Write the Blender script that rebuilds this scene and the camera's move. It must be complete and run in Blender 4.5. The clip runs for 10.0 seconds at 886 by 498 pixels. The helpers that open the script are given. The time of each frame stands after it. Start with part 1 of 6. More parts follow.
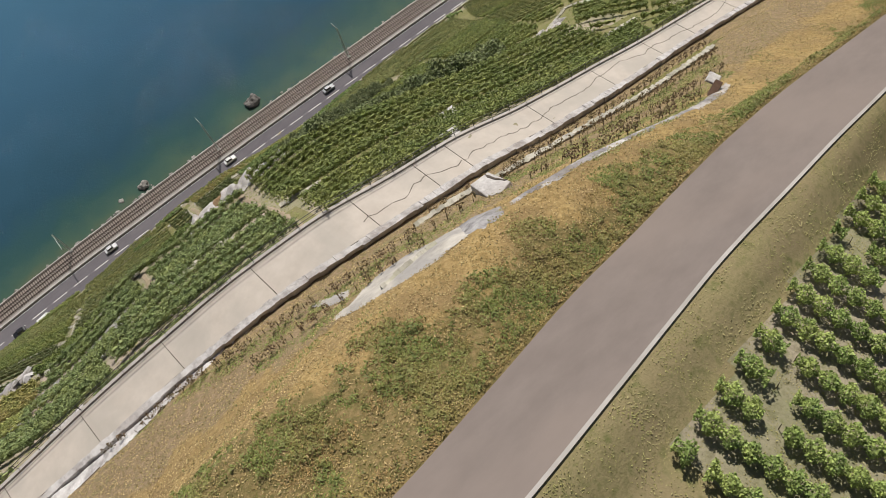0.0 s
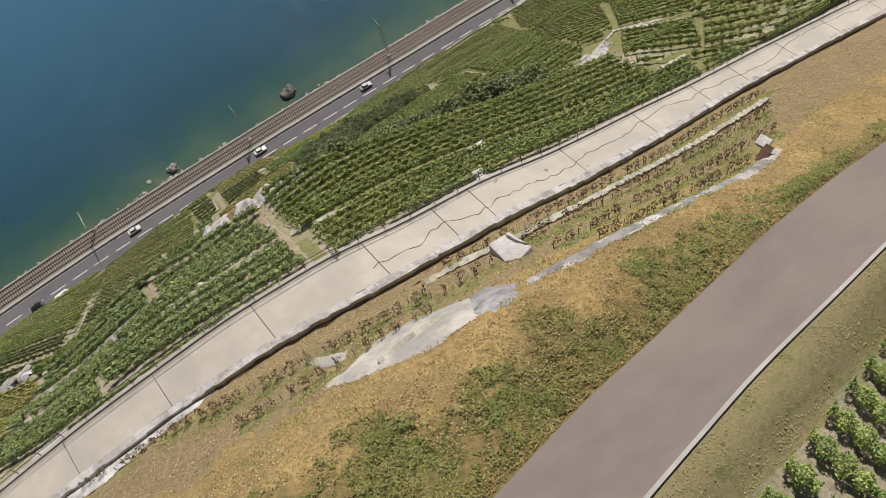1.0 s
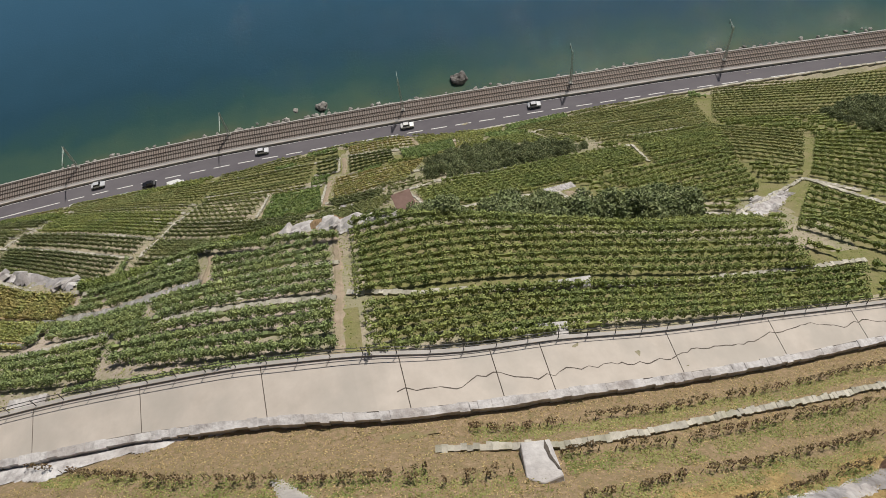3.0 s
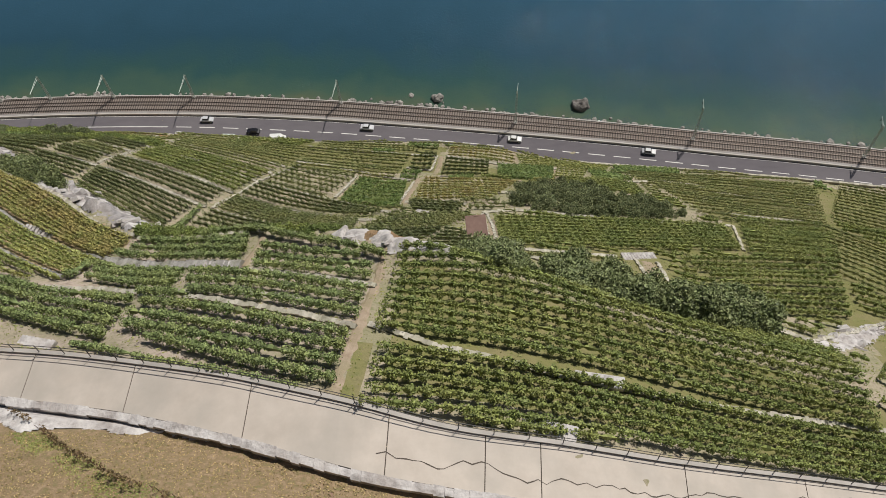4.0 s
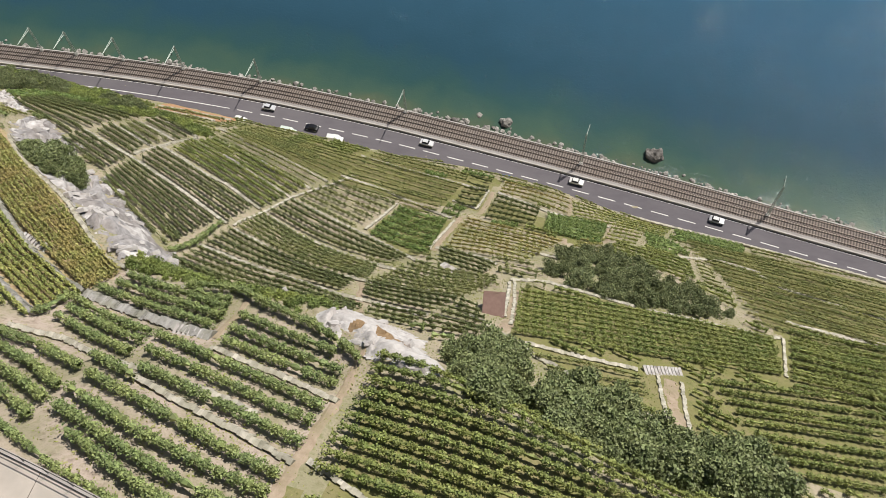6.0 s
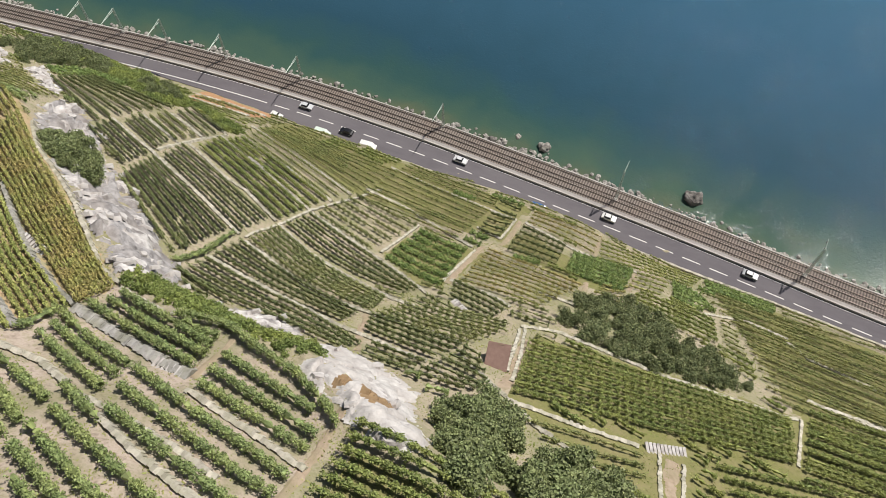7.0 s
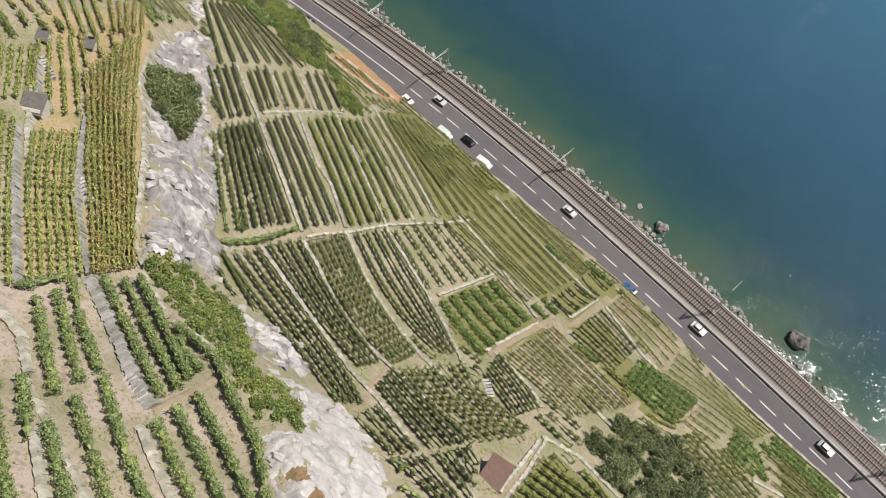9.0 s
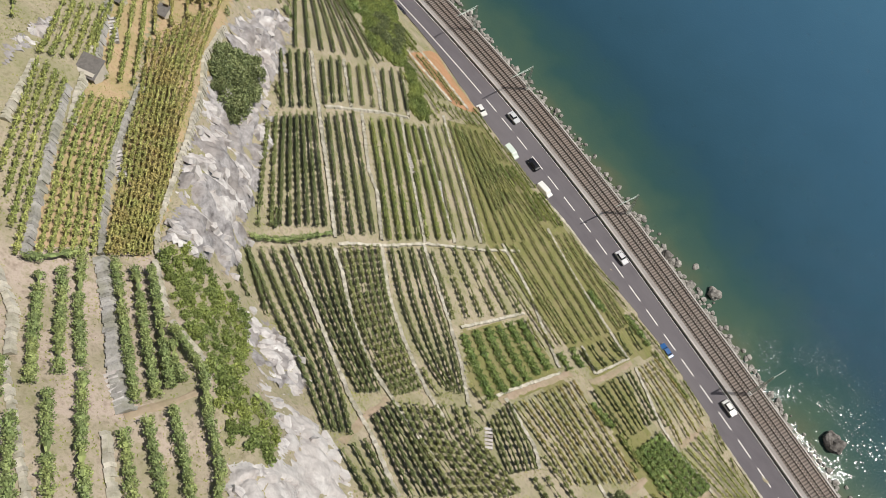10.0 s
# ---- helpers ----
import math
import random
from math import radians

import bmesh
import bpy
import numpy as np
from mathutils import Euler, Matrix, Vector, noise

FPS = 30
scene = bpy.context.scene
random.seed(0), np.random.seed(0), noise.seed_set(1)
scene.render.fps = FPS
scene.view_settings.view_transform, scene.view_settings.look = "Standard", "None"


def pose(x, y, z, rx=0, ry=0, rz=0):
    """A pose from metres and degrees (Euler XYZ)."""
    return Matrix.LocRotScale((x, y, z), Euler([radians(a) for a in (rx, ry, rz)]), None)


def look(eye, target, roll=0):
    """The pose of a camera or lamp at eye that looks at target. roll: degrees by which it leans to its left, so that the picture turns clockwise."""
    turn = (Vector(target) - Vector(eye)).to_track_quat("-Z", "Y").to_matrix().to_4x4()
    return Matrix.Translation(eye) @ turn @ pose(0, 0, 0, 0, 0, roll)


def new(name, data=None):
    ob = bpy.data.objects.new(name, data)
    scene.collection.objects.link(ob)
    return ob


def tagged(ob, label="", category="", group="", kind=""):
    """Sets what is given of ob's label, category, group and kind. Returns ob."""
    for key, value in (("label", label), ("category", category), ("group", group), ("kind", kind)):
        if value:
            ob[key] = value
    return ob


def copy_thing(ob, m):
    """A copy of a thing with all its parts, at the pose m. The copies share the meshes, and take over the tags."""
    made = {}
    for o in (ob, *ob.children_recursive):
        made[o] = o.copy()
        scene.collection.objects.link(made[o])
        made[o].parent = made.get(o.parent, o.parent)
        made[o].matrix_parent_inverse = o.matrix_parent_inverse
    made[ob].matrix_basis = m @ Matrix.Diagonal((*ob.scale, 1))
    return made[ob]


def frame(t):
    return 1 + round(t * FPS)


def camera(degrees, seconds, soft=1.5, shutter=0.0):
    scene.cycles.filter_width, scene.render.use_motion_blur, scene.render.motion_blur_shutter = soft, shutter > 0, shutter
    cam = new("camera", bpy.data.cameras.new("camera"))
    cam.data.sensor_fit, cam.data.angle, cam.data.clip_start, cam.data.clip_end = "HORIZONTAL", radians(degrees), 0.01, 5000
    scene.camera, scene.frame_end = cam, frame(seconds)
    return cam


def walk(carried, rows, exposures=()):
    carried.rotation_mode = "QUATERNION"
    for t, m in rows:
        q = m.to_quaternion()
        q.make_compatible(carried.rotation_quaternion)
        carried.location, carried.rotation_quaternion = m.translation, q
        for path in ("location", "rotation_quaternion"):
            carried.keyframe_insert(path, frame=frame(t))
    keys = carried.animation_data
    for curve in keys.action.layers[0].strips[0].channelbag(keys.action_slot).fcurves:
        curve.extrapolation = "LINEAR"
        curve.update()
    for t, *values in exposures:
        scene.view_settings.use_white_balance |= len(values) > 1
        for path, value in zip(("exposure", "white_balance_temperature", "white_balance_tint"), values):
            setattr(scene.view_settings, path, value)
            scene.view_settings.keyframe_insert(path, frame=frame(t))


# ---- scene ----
cam = camera(59.0, 10.0, soft=0.8)
walk(cam, [
    (0, look((0.772, -1.602, 156.348), (1.243, -0.669, 154.643), -21.1)),
    (0.5, look((3.336, 0.337, 155.767), (3.769, 1.289, 154.062), -20.4)),
    (1, look((5.91, 2.532, 155.062), (6.309, 3.499, 153.357), -19.8)),
    (1.5, look((8.433, 4.991, 154.286), (8.797, 5.971, 152.581), -19.0)),
    (2, look((10.804, 7.644, 153.745), (11.094, 8.659, 152.047), -16.0)),
    (2.5, look((13.186, 10.354, 153.413), (13.395, 11.396, 151.719), -12.9)),
    (3, look((15.399, 13.321, 153.304), (15.515, 14.381, 151.611), -9.5)),
    (3.2, look((16.276, 14.564, 153.259), (16.345, 15.629, 151.568), -7.8)),
    (4.3, look((21.303, 20.678, 152.407), (21.135, 21.738, 150.719), -4.1)),
    (4.5, look((21.993, 21.985, 152.367), (21.8, 23.037, 150.677), -3.8)),
    (5, look((23.401, 25.884, 152.33), (23.151, 26.914, 150.634), -2.8)),
    (5.5, look((24.428, 30.069, 152.328), (24.153, 31.079, 150.624), -2.7)),
    (6, look((25.154, 34.139, 152.379), (24.865, 35.132, 150.668), -2.9)),
    (6.2, look((25.341, 35.752, 152.37), (25.046, 36.74, 150.656), -2.9)),
    (7.3, look((26.137, 44.651, 152.025), (25.73, 45.579, 150.3), -0.0)),
    (7.5, look((26.103, 46.264, 151.995), (25.677, 47.174, 150.266), 0.4)),
    (8, look((25.737, 50.376, 151.843), (25.258, 51.242, 150.105), 2.1)),
    (8.5, look((25.063, 54.434, 151.685), (24.532, 55.249, 149.937), 4.0)),
    (9, look((23.979, 58.435, 151.448), (23.4, 59.19, 149.689), 5.9)),
    (9.5, look((22.633, 62.337, 151.149), (22.01, 63.027, 149.379), 7.8)),
    (10, look((21.045, 66.115, 150.966), (20.386, 66.737, 149.183), 9.4)),
], exposures=((0.0, -0.16), (2.5, -0.26), (3.0, -0.3), (4.5, -0.25), (5.2, -0.07), (6.0, 0.08), (7.5, 0.1), (10.0, -0.02)))

# ---- sky and sun ----
SUN_AZIMUTH, SUN_HEIGHT = radians(35), radians(55)      # azimuth from +y towards +x
world = bpy.data.worlds.new("sky")
scene.world = world
world.use_nodes = True
wn = world.node_tree
sky = wn.nodes.new("ShaderNodeTexSky")
sky.sky_type, sky.sun_disc = "NISHITA", False
sky.sun_elevation, sky.sun_rotation = SUN_HEIGHT, SUN_AZIMUTH
sky.altitude, sky.dust_density = 400, 1.5
wn.links.new(sky.outputs[0], wn.nodes["Background"].inputs[0])
wn.nodes["Background"].inputs[1].default_value = 0.05
sun = new("sun", bpy.data.lights.new("sun", "SUN"))
sun.data.energy, sun.data.angle, sun.data.color = 5.0, radians(0.55), (1.0, 0.95, 0.87)
toward = Vector((math.sin(SUN_AZIMUTH) * math.cos(SUN_HEIGHT), math.cos(SUN_AZIMUTH) * math.cos(SUN_HEIGHT), math.sin(SUN_HEIGHT)))
sun.matrix_world = look((60, 60, 300), Vector((60, 60, 300)) - toward)


# ---- materials ----
def material(name, colours, scale=1.0, rough=0.85, bump=0.0, bump_scale=None, metal=0.0, island=0.0, spread=0.0, detail=6.0, second=None, spec=0.3, stretch=None):
    """Colours run along a noise of that scale (per metre); second: (colour, scale, amount) lays coarse patches over it;
    island: how much loose pieces of one mesh differ, spread: how much objects do."""
    m = bpy.data.materials.new(name)
    m.use_nodes = True
    nt = m.node_tree
    b = nt.nodes["Principled BSDF"]
    b.inputs["Roughness"].default_value, b.inputs["Metallic"].default_value = rough, metal
    b.inputs["Specular IOR Level"].default_value = spec
    tc = nt.nodes.new("ShaderNodeTexCoord")
    vector = tc.outputs["Object"]
    if stretch:
        mp = nt.nodes.new("ShaderNodeMapping")
        mp.inputs["Scale"].default_value = stretch
        nt.links.new(vector, mp.inputs[0])
        vector = mp.outputs[0]
    nz = nt.nodes.new("ShaderNodeTexNoise")
    nz.inputs["Scale"].default_value, nz.inputs["Detail"].default_value, nz.inputs["Roughness"].default_value = scale, detail, 0.65
    nt.links.new(vector, nz.inputs["Vector"])
    ramp = nt.nodes.new("ShaderNodeValToRGB")
    stops = ramp.color_ramp.elements
    while len(stops) < len(colours):
        stops.new(0.5)
    for i, c in enumerate(colours):
        stops[i].position = 0.3 + 0.4 * i / max(1, len(colours) - 1)
        stops[i].color = (*c, 1)
    nt.links.new(nz.outputs["Fac"], ramp.inputs[0])
    out = ramp.outputs[0]
    if second:
        n2 = nt.nodes.new("ShaderNodeTexNoise")
        n2.inputs["Scale"].default_value, n2.inputs["Detail"].default_value = second[1], 4
        nt.links.new(vector, n2.inputs["Vector"])
        r2 = nt.nodes.new("ShaderNodeMapRange")
        r2.inputs["From Min"].default_value, r2.inputs["From Max"].default_value, r2.inputs["To Max"].default_value = 0.42, 0.62, second[2]
        nt.links.new(n2.outputs["Fac"], r2.inputs["Value"])
        mx = nt.nodes.new("ShaderNodeMix")
        mx.data_type = "RGBA"
        nt.links.new(r2.outputs[0], mx.inputs["Factor"])
        nt.links.new(out, mx.inputs["A"])
        mx.inputs["B"].default_value = (*second[0], 1)
        out = mx.outputs["Result"]
    if island or spread:
        hs = nt.nodes.new("ShaderNodeHueSaturation")
        for amount, node, socket in ((island, "ShaderNodeNewGeometry", "Random Per Island"), (spread, "ShaderNodeObjectInfo", "Random")):
            if amount:
                src = nt.nodes.new(node)
                mr = nt.nodes.new("ShaderNodeMapRange")
                mr.inputs["To Min"].default_value, mr.inputs["To Max"].default_value = 1 - amount, 1 + amount
                nt.links.new(src.outputs[socket], mr.inputs["Value"])
                nt.links.new(mr.outputs[0], hs.inputs["Value"])
        nt.links.new(out, hs.inputs["Color"])
        out = hs.outputs[0]
    nt.links.new(out, b.inputs["Base Color"])
    if bump:
        bn = nt.nodes.new("ShaderNodeTexNoise")
        bn.inputs["Scale"].default_value, bn.inputs["Detail"].default_value = bump_scale or scale * 3, 5
        nt.links.new(vector, bn.inputs["Vector"])
        bp = nt.nodes.new("ShaderNodeBump")
        bp.inputs["Strength"].default_value, bp.inputs["Distance"].default_value = 0.8, bump
        nt.links.new(bn.outputs["Fac"], bp.inputs["Height"])
        nt.links.new(bp.outputs[0], b.inputs["Normal"])
    return m


SOIL = material("vineyard_soil", [(0.215, 0.18, 0.12), (0.38, 0.325, 0.245), (0.21, 0.205, 0.105)], 1.3, 0.95, 0.08, 4.0, second=((0.165, 0.18, 0.07), 0.16, 0.5))
PALE_SOIL = material("terrace_soil", [(0.24, 0.19, 0.15), (0.43, 0.355, 0.30), (0.24, 0.22, 0.13)], 1.3, 0.95, 0.08, 4.0, second=((0.18, 0.185, 0.08), 0.2, 0.55))
ORANGE_SOIL = material("orange_soil", [(0.29, 0.20, 0.115), (0.43, 0.315, 0.20), (0.29, 0.255, 0.125)], 1.1, 0.95, 0.06, 5.0, second=((0.26, 0.235, 0.10), 0.25, 0.5))
ASPHALT = material("asphalt", [(0.112, 0.102, 0.113), (0.138, 0.126, 0.138)], 0.5, 0.9, 0.004, 40, second=((0.16, 0.148, 0.156), 0.12, 0.5), stretch=(0.4, 1, 1))
UPPER_ASPHALT = material("upper_asphalt", [(0.20, 0.165, 0.148), (0.24, 0.20, 0.18)], 0.7, 0.9, 0.004, 40, second=((0.27, 0.22, 0.193), 0.15, 0.6), stretch=(0.35, 1.2, 1))
CONCRETE = material("path_concrete", [(0.48, 0.425, 0.37), (0.57, 0.51, 0.45)], 0.6, 0.9, 0.003, 20, second=((0.40, 0.37, 0.33), 0.25, 0.5))
WHITE = material("road_paint", [(0.62, 0.61, 0.58), (0.72, 0.71, 0.68)], 2.0, 0.7)


# ---- relief ----
GX = (-130, -95, -65, -40, -20, 0, 20, 45, 75, 110, 150)
GY = (-40, -10, 15, 35, 55, 80, 105, 130)
RELIEF = (
    (161.2, 155.8, 148.5, 140.7, 133.3, 126.1, 120.2, 114.2, 108.6, 104.5, 100.7),
    (149.6, 145.2, 138.5, 131.6, 125.4, 119.1, 111.8, 105.1, 99.2, 94.7, 90.5),
    (133.8, 130.9, 125.4, 119.6, 116.7, 117.2, 113.1, 100.6, 90.1, 83.6, 78.0),
    (118.1, 116.1, 111.8, 106.1, 102.7, 105.1, 102.5, 91.1, 80.4, 72.5, 66.0),
    (100.4, 99.1, 96.2, 90.9, 87.2, 90.1, 87.8, 78.5, 68.7, 60.1, 52.9),
    (76.2, 74.8, 73.2, 67.2, 60.6, 60.0, 60.2, 55.9, 50.1, 42.3, 35.4),
    (50.3, 48.2, 48.1, 44.0, 39.4, 36.0, 37.1, 35.1, 29.4, 22.9, 17.1),
    (24.2, 22.1, 21.6, 19.3, 16.8, 16.2, 15.7, 10.8, 8.4, 4.1, -1.2),
)


def hermite(xs, ys, x):
    """Smooth curve through the knots, straight beyond its ends."""
    n = len(xs)
    slopes = [(ys[min(i + 1, n - 1)] - ys[max(i - 1, 0)]) / (xs[min(i + 1, n - 1)] - xs[max(i - 1, 0)]) for i in range(n)]
    if x <= xs[0]:
        return ys[0] + slopes[0] * (x - xs[0])
    if x >= xs[-1]:
        return ys[-1] + slopes[-1] * (x - xs[-1])
    i = max(k for k in range(n - 1) if xs[k] <= x)
    h = xs[i + 1] - xs[i]
    u = (x - xs[i]) / h
    return ((1 + 2 * u) * (1 - u) ** 2 * ys[i] + u * (1 - u) ** 2 * h * slopes[i]
            + u * u * (3 - 2 * u) * ys[i + 1] + u * u * (u - 1) * h * slopes[i + 1])


CREST_X = (-90, -60, -45, -30, -22, -10, -4, 2, 8, 12, 18, 29, 39, 60, 90)
CREST_Y = (112, 91, 80.5, 74.5, 69.5, 66.3, 66, 66.5, 64, 61, 58.5, 56, 54, 52, 52)
CREST_SIZE = (0.0, 0.6, 0.8, 1.0, 1.0, 1.0, 1.0, 1.0, 1.0, 1.0, 0.85, 0.5, 0.4, 0.35, 0.0)
CREST_D, CREST_H = (-12, -8, -4, -1, 0.5, 3, 6, 10, 14, 20), (0.0, 0.2, 2.2, 4.6, 4.0, 0.0, -2.5, -2.5, -1.3, 0.0)


def brow(x, y):
    """The brow of the cliff that crosses the hillside: higher above it, lower below."""
    d = np.asarray(y, float) - np.interp(x, CREST_X, CREST_Y)
    return np.interp(x, CREST_X, CREST_SIZE) * np.interp(d, CREST_D, CREST_H)


def bench(x, y):
    """The lip of the dry slope under the lane and the hollow above the sparse vines."""
    return np.interp(x, (-30, -5, 25, 55), (0.0, 1.0, 1.0, 0.0)) * np.interp(y, (5.0, 10.0, 13.0, 17.0, 19.6, 22.0, 24.5, 29.0, 33.0, 36.5), (0.0, 1.5, 1.7, 2.4, 2.7, 1.0, -0.6, -1.4, -0.7, 0.0))


DRY_GRASS = material("dry_grass", [(0.17, 0.115, 0.042), (0.34, 0.235, 0.095), (0.50, 0.36, 0.165)], 2.4, 0.95, 0.1, 7.0, second=((0.22, 0.15, 0.075), 0.3, 0.6), detail=14)
SHINGLE = material("pale_gravel", [(0.27, 0.25, 0.24), (0.37, 0.345, 0.33)], 3, 0.95, 0.02, 12, second=((0.24, 0.21, 0.195), 0.2, 0.5))
BROWN_SOIL = material("reddish_soil", [(0.20, 0.125, 0.085), (0.30, 0.20, 0.14), (0.17, 0.15, 0.06)], 1.2, 0.95, 0.05, 6.0, second=((0.17, 0.18, 0.06), 0.35, 0.55))

def overgrow(m, attribute, colours, scale):
    """Lays a second ground cover over a material where the named mask of the mesh says so, with a ragged edge."""
    nt = m.node_tree
    b = nt.nodes["Principled BSDF"]
    at = nt.nodes.new("ShaderNodeAttribute")
    at.attribute_name = attribute
    tc = nt.nodes.new("ShaderNodeTexCoord")
    fine, coarse = nt.nodes.new("ShaderNodeTexNoise"), nt.nodes.new("ShaderNodeTexNoise")
    for node, k in ((fine, scale * 2.2), (coarse, scale * 0.45)):
        node.inputs["Scale"].default_value, node.inputs["Detail"].default_value, node.inputs["Roughness"].default_value = k, 10, 0.7
        nt.links.new(tc.outputs["Object"], node.inputs["Vector"])
    ramp = nt.nodes.new("ShaderNodeValToRGB")
    stops = ramp.color_ramp.elements
    while len(stops) < len(colours):
        stops.new(0.5)
    for i, c in enumerate(colours):
        stops[i].position, stops[i].color = 0.32 + 0.36 * i / (len(colours) - 1), (*c, 1)
    nt.links.new(fine.outputs["Fac"], ramp.inputs[0])
    shift_by = nt.nodes.new("ShaderNodeMath")
    shift_by.operation = "MULTIPLY_ADD"
    shift_by.inputs[1].default_value, shift_by.inputs[2].default_value = 1.9, -0.95
    nt.links.new(coarse.outputs["Fac"], shift_by.inputs[0])
    total = nt.nodes.new("ShaderNodeMath")
    nt.links.new(at.outputs["Fac"], total.inputs[0])
    nt.links.new(shift_by.outputs[0], total.inputs[1])
    rng_node = nt.nodes.new("ShaderNodeMapRange")
    rng_node.inputs["From Min"].default_value, rng_node.inputs["From Max"].default_value = 0.35, 0.65
    nt.links.new(total.outputs[0], rng_node.inputs["Value"])
    mx = nt.nodes.new("ShaderNodeMix")
    mx.data_type = "RGBA"
    nt.links.new(rng_node.outputs[0], mx.inputs["Factor"])
    nt.links.new(b.inputs["Base Color"].links[0].from_socket, mx.inputs["A"])
    nt.links.new(ramp.outputs[0], mx.inputs["B"])
    nt.links.new(mx.outputs["Result"], b.inputs["Base Color"])


overgrow(DRY_GRASS, "reddish", [(0.18, 0.165, 0.07), (0.25, 0.18, 0.105), (0.36, 0.265, 0.17)], 1.1)
overgrow(DRY_GRASS, "weedy", [(0.10, 0.09, 0.03), (0.18, 0.14, 0.055), (0.30, 0.21, 0.10)], 1.2)
VERGE = material("verge_grass", [(0.15, 0.145, 0.055), (0.27, 0.225, 0.115), (0.13, 0.14, 0.045)], 1.3, 0.95, 0.05, 8.0, second=((0.28, 0.215, 0.125), 0.35, 0.5), detail=10)
TURF = material("plot_turf", [(0.125, 0.135, 0.045), (0.20, 0.19, 0.075), (0.115, 0.14, 0.04)], 1.4, 0.95, 0.06, 6.0, second=((0.27, 0.22, 0.13), 0.3, 0.45))
DIRT = material("trodden_earth", [(0.27, 0.205, 0.145), (0.40, 0.32, 0.245)], 1.2, 0.95, 0.03, 9, second=((0.25, 0.22, 0.13), 0.4, 0.6))
STONE = material("dry_stone", [(0.33, 0.305, 0.255), (0.52, 0.485, 0.415), (0.43, 0.40, 0.325)], 1.4, 0.9, 0.03, 7, island=0.22, second=((0.22, 0.215, 0.13), 0.6, 0.45))
GREY_STONE = material("grey_wall_stone", [(0.22, 0.21, 0.20), (0.40, 0.385, 0.365), (0.30, 0.285, 0.26)], 1.8, 0.9, 0.08, 6, island=0.2, second=((0.20, 0.20, 0.13), 0.5, 0.5), detail=12)
SLAB = material("pale_slab", [(0.30, 0.275, 0.25), (0.48, 0.44, 0.39), (0.58, 0.54, 0.48)], 0.7, 0.9, 0.08, 3.0, second=((0.29, 0.275, 0.27), 0.3, 0.65), detail=12)
ROCK = material("bare_rock", [(0.11, 0.10, 0.10), (0.30, 0.285, 0.285), (0.46, 0.44, 0.435)], 0.8, 0.9, 0.2, 2.0, second=((0.22, 0.19, 0.17), 0.25, 0.5), detail=14)
PALE_ROCK = material("pale_rock", [(0.24, 0.222, 0.215), (0.52, 0.495, 0.485), (0.66, 0.64, 0.62)], 0.9, 0.9, 0.18, 2.2, second=((0.30, 0.255, 0.23), 0.35, 0.5), detail=14)
WHITE_ROCK = material("white_rock", [(0.34, 0.315, 0.305), (0.50, 0.475, 0.46), (0.64, 0.615, 0.59)], 0.8, 0.9, 0.15, 2.4, second=((0.36, 0.32, 0.30), 0.25, 0.5), detail=14)
STAIN = material("brown_stain", [(0.22, 0.14, 0.075), (0.30, 0.21, 0.12)], 1.5, 0.95, 0.05, 5)
WET_ROCK = material("shore_rock", [(0.10, 0.092, 0.085), (0.28, 0.265, 0.24), (0.46, 0.44, 0.41)], 1.1, 0.8, 0.05, 4, island=0.5, spread=0.2)
BALLAST = material("track_ballast", [(0.20, 0.17, 0.15), (0.29, 0.25, 0.225)], 4.0, 0.95, 0.04, 14, second=((0.24, 0.19, 0.16), 0.2, 0.6))
RAIL = material("rail_steel", [(0.10, 0.08, 0.07), (0.16, 0.13, 0.11)], 3, 0.5, metal=0.6)
SLEEPER = material("sleeper_wood", [(0.075, 0.062, 0.055), (0.12, 0.10, 0.088)], 3, 0.9, island=0.2)
KERB = material("pale_concrete", [(0.40, 0.37, 0.345), (0.50, 0.47, 0.44)], 0.8, 0.9, 0.006, 15, second=((0.32, 0.30, 0.27), 0.3, 0.5))
STEEL = material("galvanised_steel", [(0.34, 0.40, 0.36), (0.45, 0.50, 0.46)], 2, 0.55, metal=0.35)
DARK_STEEL = material("dark_steel", [(0.05, 0.05, 0.05), (0.09, 0.085, 0.08)], 4, 0.6, metal=0.5)
BARK = material("bark", [(0.10, 0.075, 0.05), (0.17, 0.13, 0.09)], 4, 0.95, 0.02, 12)
ROOF = material("roof_sheet", [(0.17, 0.105, 0.085), (0.22, 0.14, 0.115)], 1.5, 0.75, 0.01, 6)
SLATE = material("slate_roof", [(0.13, 0.12, 0.115), (0.21, 0.195, 0.18)], 2.5, 0.85, 0.02, 8, island=0.3)
PLASTER = material("hut_plaster", [(0.44, 0.40, 0.34), (0.54, 0.50, 0.43)], 1.5, 0.9, 0.01, 8)
DARK_BROWN = material("dark_brown_sheet", [(0.085, 0.05, 0.035), (0.15, 0.09, 0.06)], 2.5, 0.8, 0.01, 9, metal=0.3)
WOOD = material("weathered_wood", [(0.17, 0.12, 0.08), (0.25, 0.19, 0.13)], 2, 0.9, 0.01, 10)
CRACK = material("dark_joint_and_hollow", [(0.075, 0.062, 0.05), (0.12, 0.10, 0.085)], 5, 0.95)
RED_EARTH = material("red_earth", [(0.36, 0.19, 0.10), (0.45, 0.26, 0.15)], 0.7, 0.95, 0.03, 6, second=((0.30, 0.22, 0.11), 0.25, 0.6))
TYRE = material("tyre", [(0.02, 0.02, 0.02), (0.035, 0.035, 0.035)], 6, 0.85)
GLASS = material("car_glass", [(0.015, 0.018, 0.02), (0.03, 0.034, 0.037)], 2, 0.08, spec=0.6)
LAMP = material("lamp_glass", [(0.6, 0.6, 0.58), (0.7, 0.7, 0.68)], 3, 0.2)


